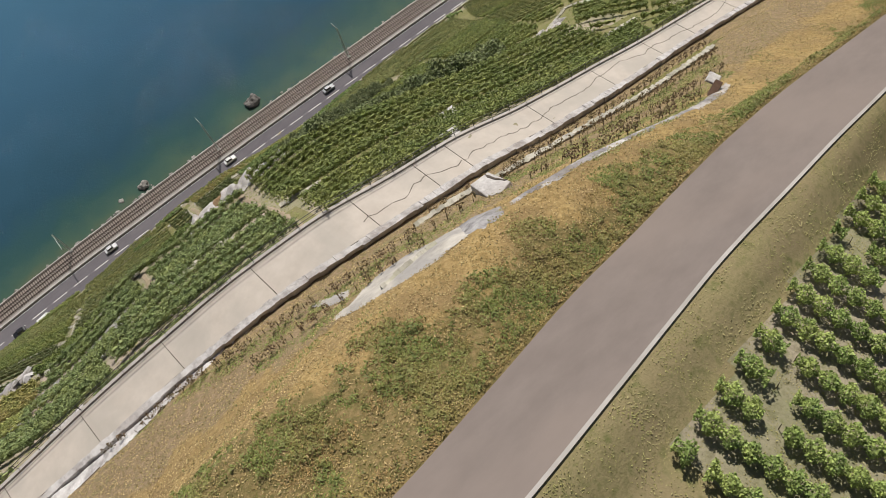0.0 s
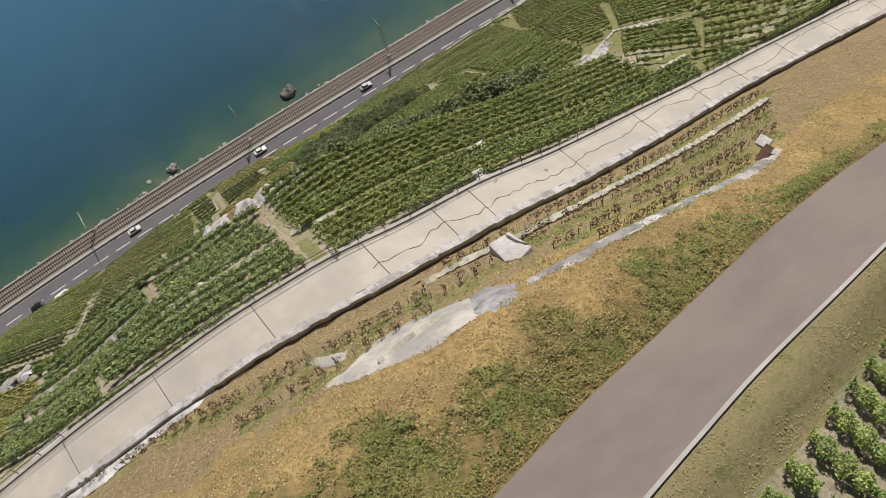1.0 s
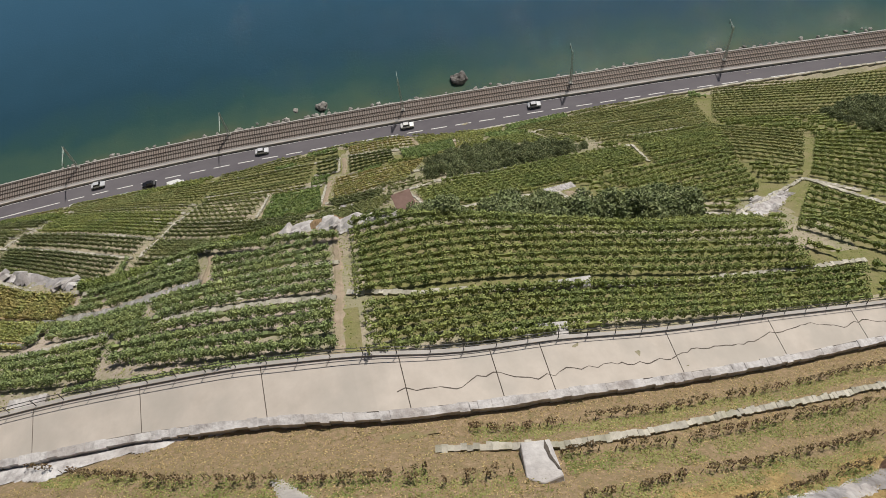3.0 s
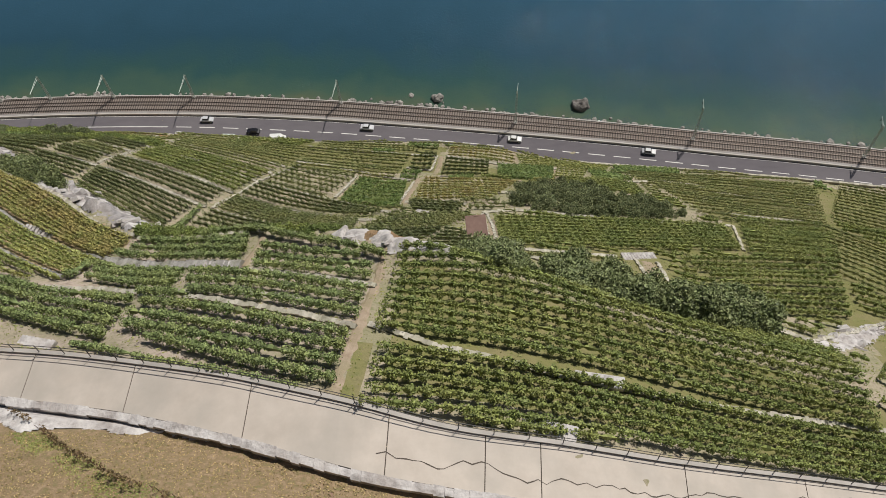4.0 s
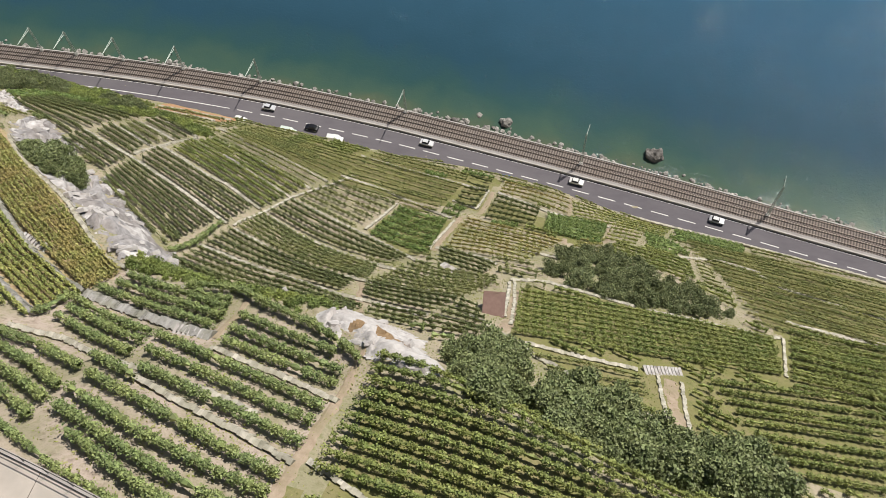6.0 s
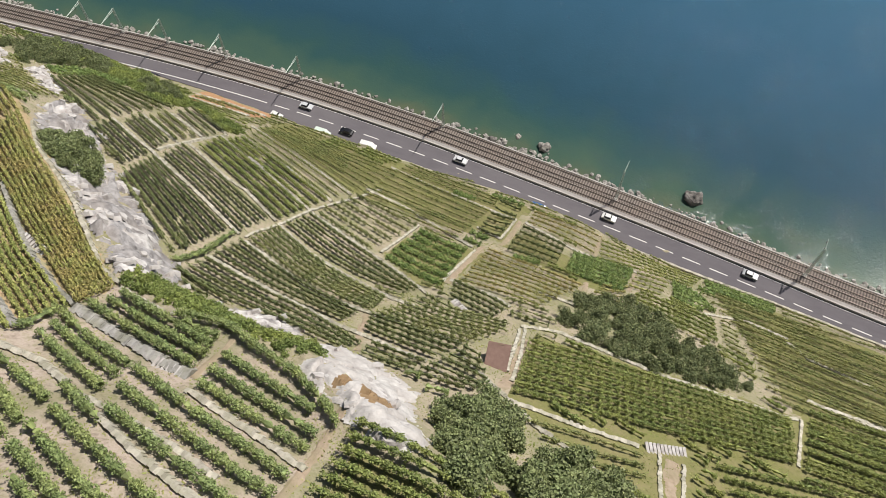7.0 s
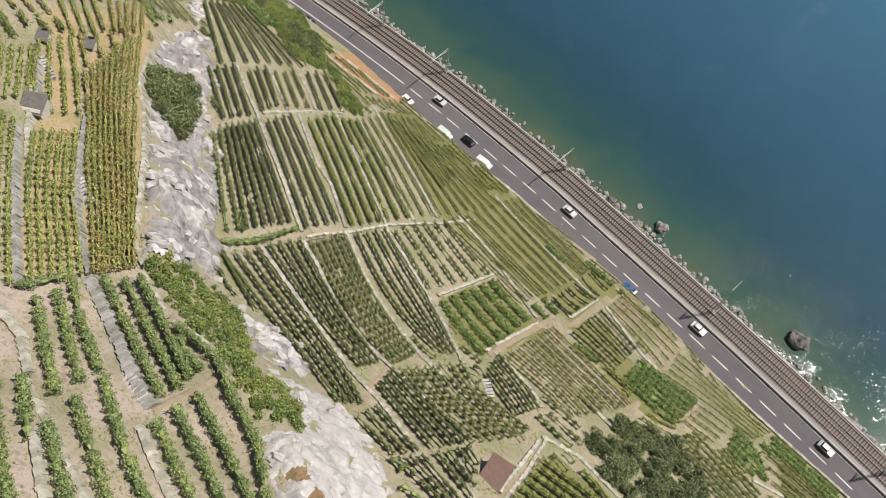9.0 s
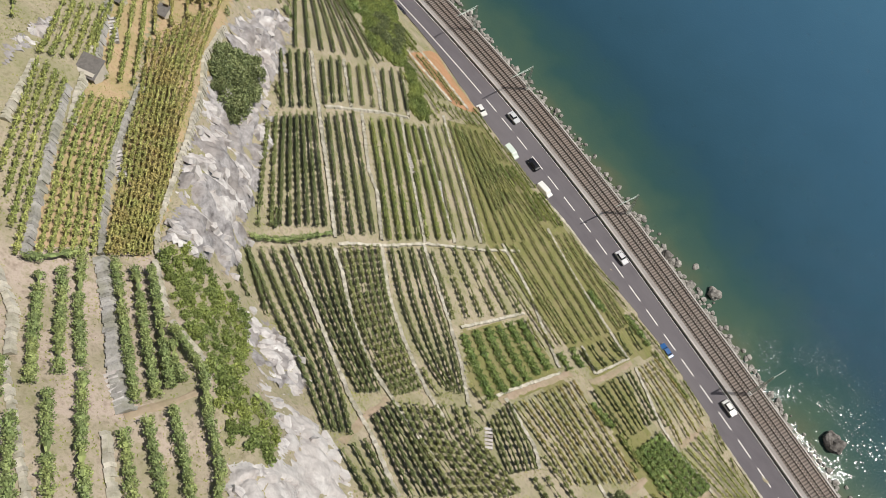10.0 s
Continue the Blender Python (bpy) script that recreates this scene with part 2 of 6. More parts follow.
def leaf(name, colours, second, island=0.5):
    m = material(name, colours, 0.9, 0.6, second=second, island=island, spec=0.35)
    nt = m.node_tree
    b = nt.nodes["Principled BSDF"]
    thin = nt.nodes.new("ShaderNodeBsdfTranslucent")
    nt.links.new(b.inputs["Base Color"].links[0].from_socket, thin.inputs["Color"])
    both = nt.nodes.new("ShaderNodeMixShader")
    both.inputs[0].default_value = 0.08
    nt.links.new(b.outputs[0], both.inputs[1])
    nt.links.new(thin.outputs[0], both.inputs[2])
    nt.links.new(both.outputs[0], nt.nodes["Material Output"].inputs["Surface"])
    return m


LEAVES = {
    "hedge": leaf("vine_leaf", [(0.158, 0.208, 0.078), (0.255, 0.315, 0.124)], ((0.35, 0.378, 0.135), 0.35, 0.5)),
    "dark": leaf("vine_leaf_dark", [(0.104, 0.131, 0.051), (0.165, 0.194, 0.077)], ((0.216, 0.228, 0.091), 0.3, 0.5)),
    "fine": leaf("vine_leaf_light", [(0.159, 0.192, 0.068), (0.251, 0.270, 0.099)], ((0.341, 0.318, 0.123), 0.25, 0.55)),
    "dots": leaf("vine_leaf_mixed", [(0.145, 0.181, 0.066), (0.232, 0.258, 0.102)], ((0.311, 0.305, 0.116), 0.3, 0.5)),
    "yellow": leaf("vine_leaf_yellow", [(0.259, 0.290, 0.091), (0.406, 0.406, 0.133)], ((0.178, 0.229, 0.070), 0.3, 0.6)),
    "autumn": leaf("vine_leaf_autumn", [(0.25, 0.275, 0.085), (0.355, 0.345, 0.12)], ((0.40, 0.285, 0.12), 0.4, 0.5)),
    "green": leaf("vine_leaf_green", [(0.100, 0.158, 0.042), (0.170, 0.235, 0.065)], ((0.225, 0.265, 0.08), 0.4, 0.5)),
    "grassy": leaf("vine_leaf_grassy", [(0.145, 0.188, 0.055), (0.242, 0.285, 0.084)], ((0.33, 0.335, 0.105), 0.25, 0.5)),
    "bushy": leaf("vine_leaf_near", [(0.160, 0.230, 0.065), (0.309, 0.394, 0.111)], ((0.473, 0.520, 0.155), 0.6, 0.5)),
    "sparse": leaf("vine_leaf_brown", [(0.115, 0.072, 0.04), (0.175, 0.115, 0.055)], ((0.15, 0.15, 0.055), 0.8, 0.35)),
    "scrub": leaf("scrub_leaf", [(0.12, 0.165, 0.05), (0.205, 0.255, 0.075)], ((0.31, 0.345, 0.088), 0.2, 0.6)),
    "bush": leaf("bush_leaf", [(0.105, 0.135, 0.058), (0.195, 0.228, 0.098)], ((0.265, 0.26, 0.125), 0.25, 0.5)),
    "tree": leaf("tree_leaf", [(0.115, 0.15, 0.062), (0.21, 0.25, 0.105)], ((0.30, 0.31, 0.14), 0.25, 0.5)),
    "grass": leaf("grass_blade", [(0.235, 0.255, 0.07), (0.34, 0.325, 0.12)], ((0.18, 0.22, 0.055), 0.2, 0.75), 0.2),
    "verge": leaf("verge_blade", [(0.27, 0.265, 0.085), (0.40, 0.36, 0.15)], ((0.40, 0.33, 0.17), 0.3, 0.6), 0.15),
    "weed": leaf("weed_leaf", [(0.135, 0.165, 0.040), (0.235, 0.262, 0.070)], ((0.315, 0.250, 0.09), 0.3, 0.65), 0.3),
    "dead": leaf("dead_weed", [(0.270, 0.182, 0.069), (0.446, 0.304, 0.120)], ((0.270, 0.257, 0.075), 0.35, 0.6), 0.3),
    "straw": leaf("straw_blade", [(0.351, 0.254, 0.115), (0.489, 0.369, 0.181)], ((0.245, 0.217, 0.079), 0.25, 0.5)),
}


def water_material():
    """Clear shallows over pale stones that turn to deep blue with the distance from the shore; farther out the blue is
    lightened.
    """
    m = bpy.data.materials.new("lake_water")
    m.use_nodes = True
    nt = m.node_tree
    b = nt.nodes["Principled BSDF"]
    b.inputs["Roughness"].default_value, b.inputs["IOR"].default_value = 0.11, 1.33
    at = nt.nodes.new("ShaderNodeAttribute")
    at.attribute_name = "offshore"
    tc = nt.nodes.new("ShaderNodeTexCoord")
    n1 = nt.nodes.new("ShaderNodeTexNoise")
    n1.inputs["Scale"].default_value, n1.inputs["Detail"].default_value = 0.09, 5
    nt.links.new(tc.outputs["Object"], n1.inputs["Vector"])
    add = nt.nodes.new("ShaderNodeMath")
    add.operation = "MULTIPLY_ADD"
    add.inputs[1].default_value, add.inputs[2].default_value = 16.0, -8.0
    nt.links.new(n1.outputs["Fac"], add.inputs[0])
    total = nt.nodes.new("ShaderNodeMath")
    nt.links.new(at.outputs["Fac"], total.inputs[0])
    nt.links.new(add.outputs[0], total.inputs[1])
    mr = nt.nodes.new("ShaderNodeMapRange")
    mr.inputs["From Max"].default_value = 160.0
    nt.links.new(total.outputs[0], mr.inputs["Value"])
    ramp = nt.nodes.new("ShaderNodeValToRGB")
    stops = ramp.color_ramp.elements
    for pos in (0.03, 0.08, 0.15, 0.4):
        stops.new(pos)
    # last two stops: reflected sky and haze put into the base colour
    for e, (pos, c) in zip(stops, ((0.0, (0.085, 0.105, 0.065)), (0.03, (0.05, 0.092, 0.066)), (0.08, (0.028, 0.07, 0.068)), (0.15, (0.021, 0.060, 0.088)), (0.4, (0.032, 0.088, 0.142)), (1.0, (0.058, 0.150, 0.235)))):
        e.position, e.color = pos, (*c, 1)
    nt.links.new(mr.outputs[0], ramp.inputs[0])
    nt.links.new(ramp.outputs[0], b.inputs["Base Color"])
    n2 = nt.nodes.new("ShaderNodeTexNoise")
    n2.inputs["Scale"].default_value, n2.inputs["Detail"].default_value = 2.2, 4
    nt.links.new(tc.outputs["Object"], n2.inputs["Vector"])
    bp = nt.nodes.new("ShaderNodeBump")
    bp.inputs["Strength"].default_value, bp.inputs["Distance"].default_value = 0.7, 0.022
    nt.links.new(n2.outputs["Fac"], bp.inputs["Height"])
    nt.links.new(bp.outputs[0], b.inputs["Normal"])
    # small steep ripples that flash in the sun
    n3 = nt.nodes.new("ShaderNodeTexNoise")
    n3.inputs["Scale"].default_value, n3.inputs["Detail"].default_value = 1.1, 2
    nt.links.new(tc.outputs["Object"], n3.inputs["Vector"])
    ripple = nt.nodes.new("ShaderNodeBump")
    ripple.inputs["Strength"].default_value, ripple.inputs["Distance"].default_value = 1.0, 0.5
    nt.links.new(n3.outputs["Fac"], ripple.inputs["Height"])
    b.inputs["Coat Weight"].default_value, b.inputs["Coat Roughness"].default_value, b.inputs["Coat IOR"].default_value = 0.15, 0.05, 1.33
    nt.links.new(ripple.outputs[0], b.inputs["Coat Normal"])
    return m


WATER = water_material()
RIPPLE = material("ripple_water", [(0.028, 0.068, 0.072), (0.038, 0.08, 0.08)], 0.4, 0.15, spec=0.5)
BOULDER = material("dark_boulder", [(0.045, 0.04, 0.036), (0.13, 0.12, 0.11), (0.24, 0.225, 0.21)], 0.9, 0.85, 0.06, 3)


# ---- plan of the strip along the lake, the concrete path and the upper road ----
def curve(*knots):
    xs, ys = [k[0] for k in knots], [k[1] for k in knots]
    return lambda x: hermite(xs, ys, x)


ROAD_IN = curve((-150, 144.5), (-110, 146.4), (-78, 146.6), (-62, 144.9), (-50, 143.4), (-38, 143.2), (-25, 143.6), (-12, 142.8), (0, 141.9), (10, 140.9), (26, 139.5), (38, 138.3), (50, 137.2), (63, 136.3), (79, 134.8), (98, 132.8), (127, 129.2), (150, 126))
ROAD_OUT = curve((-150, 148.4), (-127, 149.6), (-111, 150.6), (-95, 151.5), (-75, 152.1), (-55, 152.1), (-40, 151.6), (-20, 150.5), (-5, 149.2), (10, 147.8), (24, 146.4), (36, 145.1), (49, 143.6), (62, 142), (75, 140.3), (94, 138), (127, 133.2), (150, 129.6))
SHORE = lambda x: ROAD_OUT(x) + 8.3
PATH_OUT = curve((-58.8, 50.5), (-38.8, 46.5), (-22.8, 43.8), (-10.9, 42.2), (1.3, 39.9), (9.5, 38.0), (17.4, 36.4), (25.4, 36.3), (37.0, 36.8), (47.4, 37.3), (57.6, 37.6), (68.7, 37.1), (91.7, 35.5))
PATH_IN = curve((-58.9, 45.8), (-38.9, 42.3), (-22.9, 40.6), (-14.6, 39.1), (-6.0, 37.7), (-1.2, 36.6), (4.6, 35.2), (11.4, 33.4), (16.3, 32.7), (23.3, 32.4), (33.7, 32.9), (45.1, 33.6), (56.5, 34.5), (68.5, 34.1), (91.5, 32.5))
PATH_Z = curve((-60, 88.1), (-40, 93.2), (-24, 97.0), (-6, 100.7), (3, 102.5), (13, 103.3), (24, 100.7), (34, 95.7), (46, 90.4), (56, 86.1), (66, 83.1), (90, 76.6))
UPPER_OUT = curve((-60, 5.6), (0, 10.4), (7, 11.3), (14.5, 12.4), (20, 12.9), (26.5, 13.6), (32.8, 14.2), (41, 14.5), (52, 14.2), (96, 13))
UPPER_IN = curve((-60, 0.5), (4.2, 6.2), (11.5, 7.0), (17, 7.65), (23, 8.3), (31.3, 8.8), (38, 9.2), (45, 9.4), (96, 11))
UPPER_Z = curve((-60, 131.4), (-20, 125.6), (0, 120.9), (20, 114.5), (40, 107.5), (61, 101.1), (90, 92.1))
BAND_LOW = curve((-40.2, 23.8), (-8.1, 22.1), (-2.5, 19.8), (3.3, 17.7), (9.7, 16.3), (16.2, 16.1), (25.6, 16.6), (40.9, 17.3), (62.0, 18.3), (85.0, 18.9))
ROAD_Z = 4.0

GRID_X, GRID_Y = np.arange(-190.0, 211.0, 1.25), np.arange(-70.0, 215.0, 0.75)


def weights(knots, at):
    eye = np.eye(len(knots))
    return np.array([[hermite(knots, list(eye[k]), v) for k in range(len(knots))] for v in at])


def relief():
    z = weights(GY, GRID_Y) @ np.array(RELIEF) @ weights(GX, GRID_X).T + brow(GRID_X[None, :], GRID_Y[:, None]) + bench(GRID_X[None, :], GRID_Y[:, None])
    y = GRID_Y[:, None]

    def table(f):
        return np.array([f(v) for v in GRID_X])[None, :]

    def blend(low, high, t):
        t = np.clip(t, 0, 1)
        return low + (high - low) * t

    # upper road
    a, b = table(UPPER_IN), table(UPPER_OUT)
    mid = table(UPPER_Z)
    away = np.maximum(np.maximum(a - y, y - b), 0)
    z = np.where(away < 3.5, blend(mid + 0 * z, z, (away - 0.8) / 2.7), z)
    # concrete path: a wall down on one side, one up on the other
    a, b, level = table(PATH_IN), table(PATH_OUT), table(PATH_Z)
    inner, outer = a - y, y - b
    z = np.where((inner > 0) & (inner < 4.6), blend(level - 0.5 + 0 * z, z, (inner - 0.7) / 3.9), z)
    z = np.where((inner <= 0) & (outer <= 0.4), level + 0 * z, z)
    z = np.where((outer > 0.4) & (outer < 2.2), np.minimum(level, blend(level - 0.9 + 0 * z, z, (outer - 0.4) / 1.8)), z)
    # the strip of road and rails, the bank and the bed of the lake
    edge, shore = table(ROAD_IN), table(SHORE)
    z = np.where(y < edge - 1.0, np.maximum(z, ROAD_Z + 0.4), z)
    z = np.where(y >= edge - 1.0, ROAD_Z - 0.12, z)
    off = y - shore
    bank = np.where(off < 0, blend(ROAD_Z - 0.9, 0.0, (off + 2.2) / 2.2), np.where(off < 25, blend(0.1, -5.0, off / 25), -5.0 - 0.2 * (off - 25)))
    return np.where(off > -2.2, bank, z)


HEIGHT = relief()


def ground(x, y):
    """Heights of the finished ground at arrays or numbers x, y."""
    x, y = np.asarray(x, float), np.asarray(y, float)
    u = np.clip((x - GRID_X[0]) / 1.25, 0, len(GRID_X) - 1.001)
    v = np.clip((y - GRID_Y[0]) / 0.75, 0, len(GRID_Y) - 1.001)
    i, j = u.astype(int), v.astype(int)
    u, v = u - i, v - j
    return (HEIGHT[j, i] * (1 - u) + HEIGHT[j, i + 1] * u) * (1 - v) + (HEIGHT[j + 1, i] * (1 - u) + HEIGHT[j + 1, i + 1] * u) * v


# ---- mesh helpers ----
def mesh_from(name, verts, faces, mats, smooth=False, slots=None):
    me = bpy.data.meshes.new(name)
    me.from_pydata([tuple(map(float, v)) for v in verts], [], [tuple(map(int, f)) for f in faces])
    for m in mats if isinstance(mats, (list, tuple)) else [mats]:
        me.materials.append(m)
    if slots is not None:
        me.polygons.foreach_set("material_index", slots)
    if smooth:
        me.polygons.foreach_set("use_smooth", [True] * len(me.polygons))
    me.update()
    return me


def quads_mesh(name, corners, mat):
    """A mesh of loose quads from an array of (n, 4, 3) corners."""
    n = len(corners)
    me = bpy.data.meshes.new(name)
    me.vertices.add(4 * n)
    me.vertices.foreach_set("co", np.ascontiguousarray(corners, dtype=np.float32).ravel())
    me.loops.add(4 * n)
    me.loops.foreach_set("vertex_index", np.arange(4 * n, dtype=np.int32))
    me.polygons.add(n)
    me.polygons.foreach_set("loop_start", np.arange(0, 4 * n, 4, dtype=np.int32))
    me.materials.append(mat)
    me.update(calc_edges=True)
    return me


def part(name, data, parent=None, label="", m=None):
    ob = new(name, data)
    if parent:
        ob.parent = parent
    if m is not None:
        ob.matrix_basis = m
    if label:
        ob["label"] = label
    return ob


def bm_mesh(name, bm, mats, bevel=0.0):
    if bevel:
        bmesh.ops.bevel(bm, geom=bm.edges[:], offset=bevel, segments=1, affect="EDGES")
    me = bpy.data.meshes.new(name)
    bm.to_mesh(me)
    bm.free()
    for m in mats if isinstance(mats, (list, tuple)) else [mats]:
        me.materials.append(m)
    return me


def box(sx, sy, sz, at=(0, 0, 0), rot=(0, 0, 0), bm=None, taper=1.0):
    """Adds a box with its base at at; taper narrows the top."""
    bm = bm or bmesh.new()
    made = bmesh.ops.create_cube(bm, size=1.0)["verts"]
    for v in made:
        k = taper if v.co.z > 0 else 1.0
        v.co = Vector((v.co.x * sx * k, v.co.y * sy * k, (v.co.z + 0.5) * sz))
    bmesh.ops.transform(bm, matrix=pose(*at, *rot), verts=made)
    return bm


def tube(a, b, r, r2=None, seg=6, bm=None):
    """Adds a tapered rod from a to b."""
    bm = bm or bmesh.new()
    a, b = Vector(a), Vector(b)
    made = bmesh.ops.create_cone(bm, cap_ends=True, segments=seg, radius1=r, radius2=r if r2 is None else r2, depth=(b - a).length)["verts"]
    turn = (b - a).to_track_quat("Z", "Y").to_matrix().to_4x4()
    bmesh.ops.transform(bm, matrix=Matrix.Translation((a + b) / 2) @ turn, verts=made)
    return bm


def ribbon(name, x0, x1, low, high, level, mat, thick=0.3, step=1.5, cross=3):
    """A slab between the curves low(x) and high(x) with its top at level(x, y)."""
    n = max(2, int((x1 - x0) / step))
    verts, faces = [], []
    w = cross + 2
    for i in range(n + 1):
        x = x0 + (x1 - x0) * i / n
        a, b = low(x), high(x)
        verts.append((x, a, level(x, a) - thick))
        for k in range(cross):
            y = a + (b - a) * k / (cross - 1)
            verts.append((x, y, level(x, y)))
        verts.append((x, b, level(x, b) - thick))
    for i in range(n):
        for k in range(w - 1):
            p = i * w + k
            faces.append((p, p + w, p + w + 1, p + 1))
    for i in (0, n):
        faces.append(tuple(i * w + k for k in (range(w) if i == 0 else reversed(range(w)))))
    return mesh_from(name, verts, faces, mat)


# ---- ground and lake ----
def within(x, y, poly):
    hit = np.zeros(np.shape(x), bool)
    for (ax, ay), (bx, by) in zip(poly, poly[1:] + poly[:1]):
        if ay != by:
            hit ^= ((ay > y) != (by > y)) & (x < (bx - ax) * (y - ay) / (by - ay) + ax)
    return hit


TURF_PLOTS = [
    [(10.1, 44.6), (11.6, 44.2), (11.5, 37.4), (10.0, 37.8)],
    [(12.4, 57.2), (49.8, 49.5), (67.8, 45.8), (69.1, 39.8), (12.5, 39.7)], [(20.7, 89.3), (60.8, 95.4), (81.1, 98.2), (73.7, 82.4), (66.6, 64.5), (42.7, 64.3), (21.7, 72.8)],
    [(63.3, 57.2), (73.5, 69.0), (106.6, 84.6), (108.3, 45.3), (68.0, 44.9)], [(49.7, 132.4), (94.7, 129.4), (134.2, 114.5), (106.4, 87.5), (59.7, 96.2)], [(-7.1, 98.6), (-4.9, 111.7), (8.1, 110.8), (3.9, 92.8)],
    [(2.2, 119.5), (2.5, 137.5), (9.4, 136.6), (9.2, 116.6)], [(9.2, 115.7), (11.0, 124.3), (20.8, 119.3), (32.3, 117.8), (29.5, 110.0), (19.8, 110.5)], [(-51.4, 139.7), (-18.3, 140.9), (4.5, 136.6), (2.2, 116.7), (-19.8, 115.2), (-49.9, 128.3)],
    [(63.9, 45.9), (66.0, 96.8), (59.8, 131.2), (145.3, 124.5), (146.9, 49.7)],
]

UPPER_PLOT = [(10.9, 3.2), (12.6, -7.3), (37.9, -4.0), (38.1, 5.9)]
PALE_PLOT = [(-32.0, 44.0), (-32.0, 56.0), (-23.5, 61.5), (-21.0, 67.0), (-5.0, 66.0), (10.6, 58.5), (10.4, 38.0)]
RED_PLOTS = [
    [(-68.6, 89.2), (-23.4, 62.0), (-21.4, 66.4), (-71.2, 99.8)],
    [(-66.5, 82.6), (-24.0, 57.2), (-23.8, 61.6), (-68.1, 88.2)],
]


def build_ground():
    ny, nx = HEIGHT.shape
    xx, yy = np.meshgrid(GRID_X, GRID_Y)
    rough = np.random.default_rng(3).normal(0, 0.05, HEIGHT.shape)
    lane = np.array([(UPPER_IN(v), UPPER_OUT(v)) for v in GRID_X])
    on_lane = (yy > lane[None, :, 0] - 0.8) & (yy < lane[None, :, 1] + 0.8)
    rough = np.where(on_lane, -0.04, rough)
    verts = np.stack([xx, yy, HEIGHT + rough], -1).reshape(-1, 3)
    p = (np.arange(ny - 1)[:, None] * nx + np.arange(nx - 1)[None, :])
    faces = np.stack([p, p + 1, p + nx + 1, p + nx], -1).reshape(-1, 4)
    cx, cy = (xx[:-1, :-1] + 0.6), (yy[:-1, :-1] + 0.4)
    inn = np.array([PATH_IN(v) for v in GRID_X[:-1]])[None, :] + 0 * cy
    up0 = np.array([UPPER_IN(v) for v in GRID_X[:-1]])[None, :] + 0 * cy
    up1 = np.array([UPPER_OUT(v) for v in GRID_X[:-1]])[None, :] + 0 * cy
    slot = np.zeros(cx.shape, int)
    slot[(cy < inn - 0.3) & (cy > (up0 + up1) / 2)] = 1
    slot[cy <= (up0 + up1) / 2] = 2
    slot[within(cx, cy, UPPER_PLOT)] = 0
    for poly in RED_PLOTS:
        slot[within(cx, cy, poly) & (slot == 0)] = 4
    slot[within(cx, cy, PALE_PLOT) & (slot == 0)] = 5
    for poly in TURF_PLOTS:
        slot[within(cx, cy, poly) & (slot == 0)] = 3
    ob = new("ground", mesh_from("ground", verts, faces, [SOIL, DRY_GRASS, VERGE, TURF, ORANGE_SOIL, PALE_SOIL], smooth=True, slots=slot.ravel()))
    wob = np.array([[noise.noise(Vector((a * 0.3, b * 0.3, 2.0))) if b < 45 else 0.0 for a in GRID_X] for b in GRID_Y])
    band = np.array([BAND_LOW(v) for v in GRID_X])[None, :]
    edge = np.array([PATH_IN(v) for v in GRID_X])[None, :]
    for name, value in (("weedy", (band + 1.5 * wob - yy) / 3.0 + 0.5), ("reddish", (yy - np.maximum(edge - 10.5, 22.3) + 2.0 * wob) / 3.0 + 0.5)):
        layer = ob.data.attributes.new(name, "FLOAT", "POINT")
        layer.data.foreach_set("value", np.clip(value, 0, 1).ravel())
    return tagged(ob, "steep hillside of bare soil, dry grass and green turf above the lake", "ground", kind="structure")


build_ground()

verts, faces, dist = [], [], []
offsets = (-6, 0, 3, 6, 10, 15, 22, 32, 50, 90, 200, 600, 2600)
lake_x = [-2600, -900, -400] + [-190 + 8 * i for i in range(51)] + [400, 900, 2600]
for x in lake_x:
    base = SHORE(x) if -190 <= x <= 210 else (SHORE(-190) if x < 0 else SHORE(210))
    for o in offsets:
        verts.append((x, base + o, 0.0))
        dist.append(float(o))
w = len(offsets)
for i in range(len(lake_x) - 1):
    for k in range(w - 1):
        p = i * w + k
        faces.append((p, p + w, p + w + 1, p + 1))
water_mesh = mesh_from("water", verts, faces, WATER)
shade = water_mesh.attributes.new("offshore", "FLOAT", "POINT")
shade.data.foreach_set("value", dist)
tagged(new("water", water_mesh), "calm deep-blue lake with green shallows along the stony shore", "lake", kind="structure")


# ---- lakeside road and railway ----
X0, X1 = -185, 205


def shift(f, d):
    return lambda x: f(x) + d


road = new("road", ribbon("road", X0, X1, ROAD_IN, ROAD_OUT, lambda x, y: ROAD_Z, ASPHALT, 0.3))
tagged(road, "grey asphalt lakeside road with a white dashed centre line", "road", kind="structure")
MID = lambda x: ROAD_OUT(x) - 3.8


def along(f, x, step):
    """The next x after a run of step metres along the curve f."""
    d = (f(x + 0.5) - f(x - 0.5))
    return x + step / math.hypot(1, d)


def stripe(x, length, f, wide, z):
    x1 = along(f, x, length)
    bm = bmesh.new()
    pts = [(x, f(x) - wide / 2), (x1, f(x1) - wide / 2), (x1, f(x1) + wide / 2), (x, f(x) + wide / 2)]
    low = [bm.verts.new((a, b, z - 0.002)) for a, b in pts]
    top = [bm.verts.new((a, b, z + 0.006)) for a, b in pts]
    bm.faces.new(top)
    for i in range(4):
        bm.faces.new((low[i], low[(i + 1) % 4], top[(i + 1) % 4], top[i]))
    return bm_mesh("lane_dash", bm, WHITE), x1


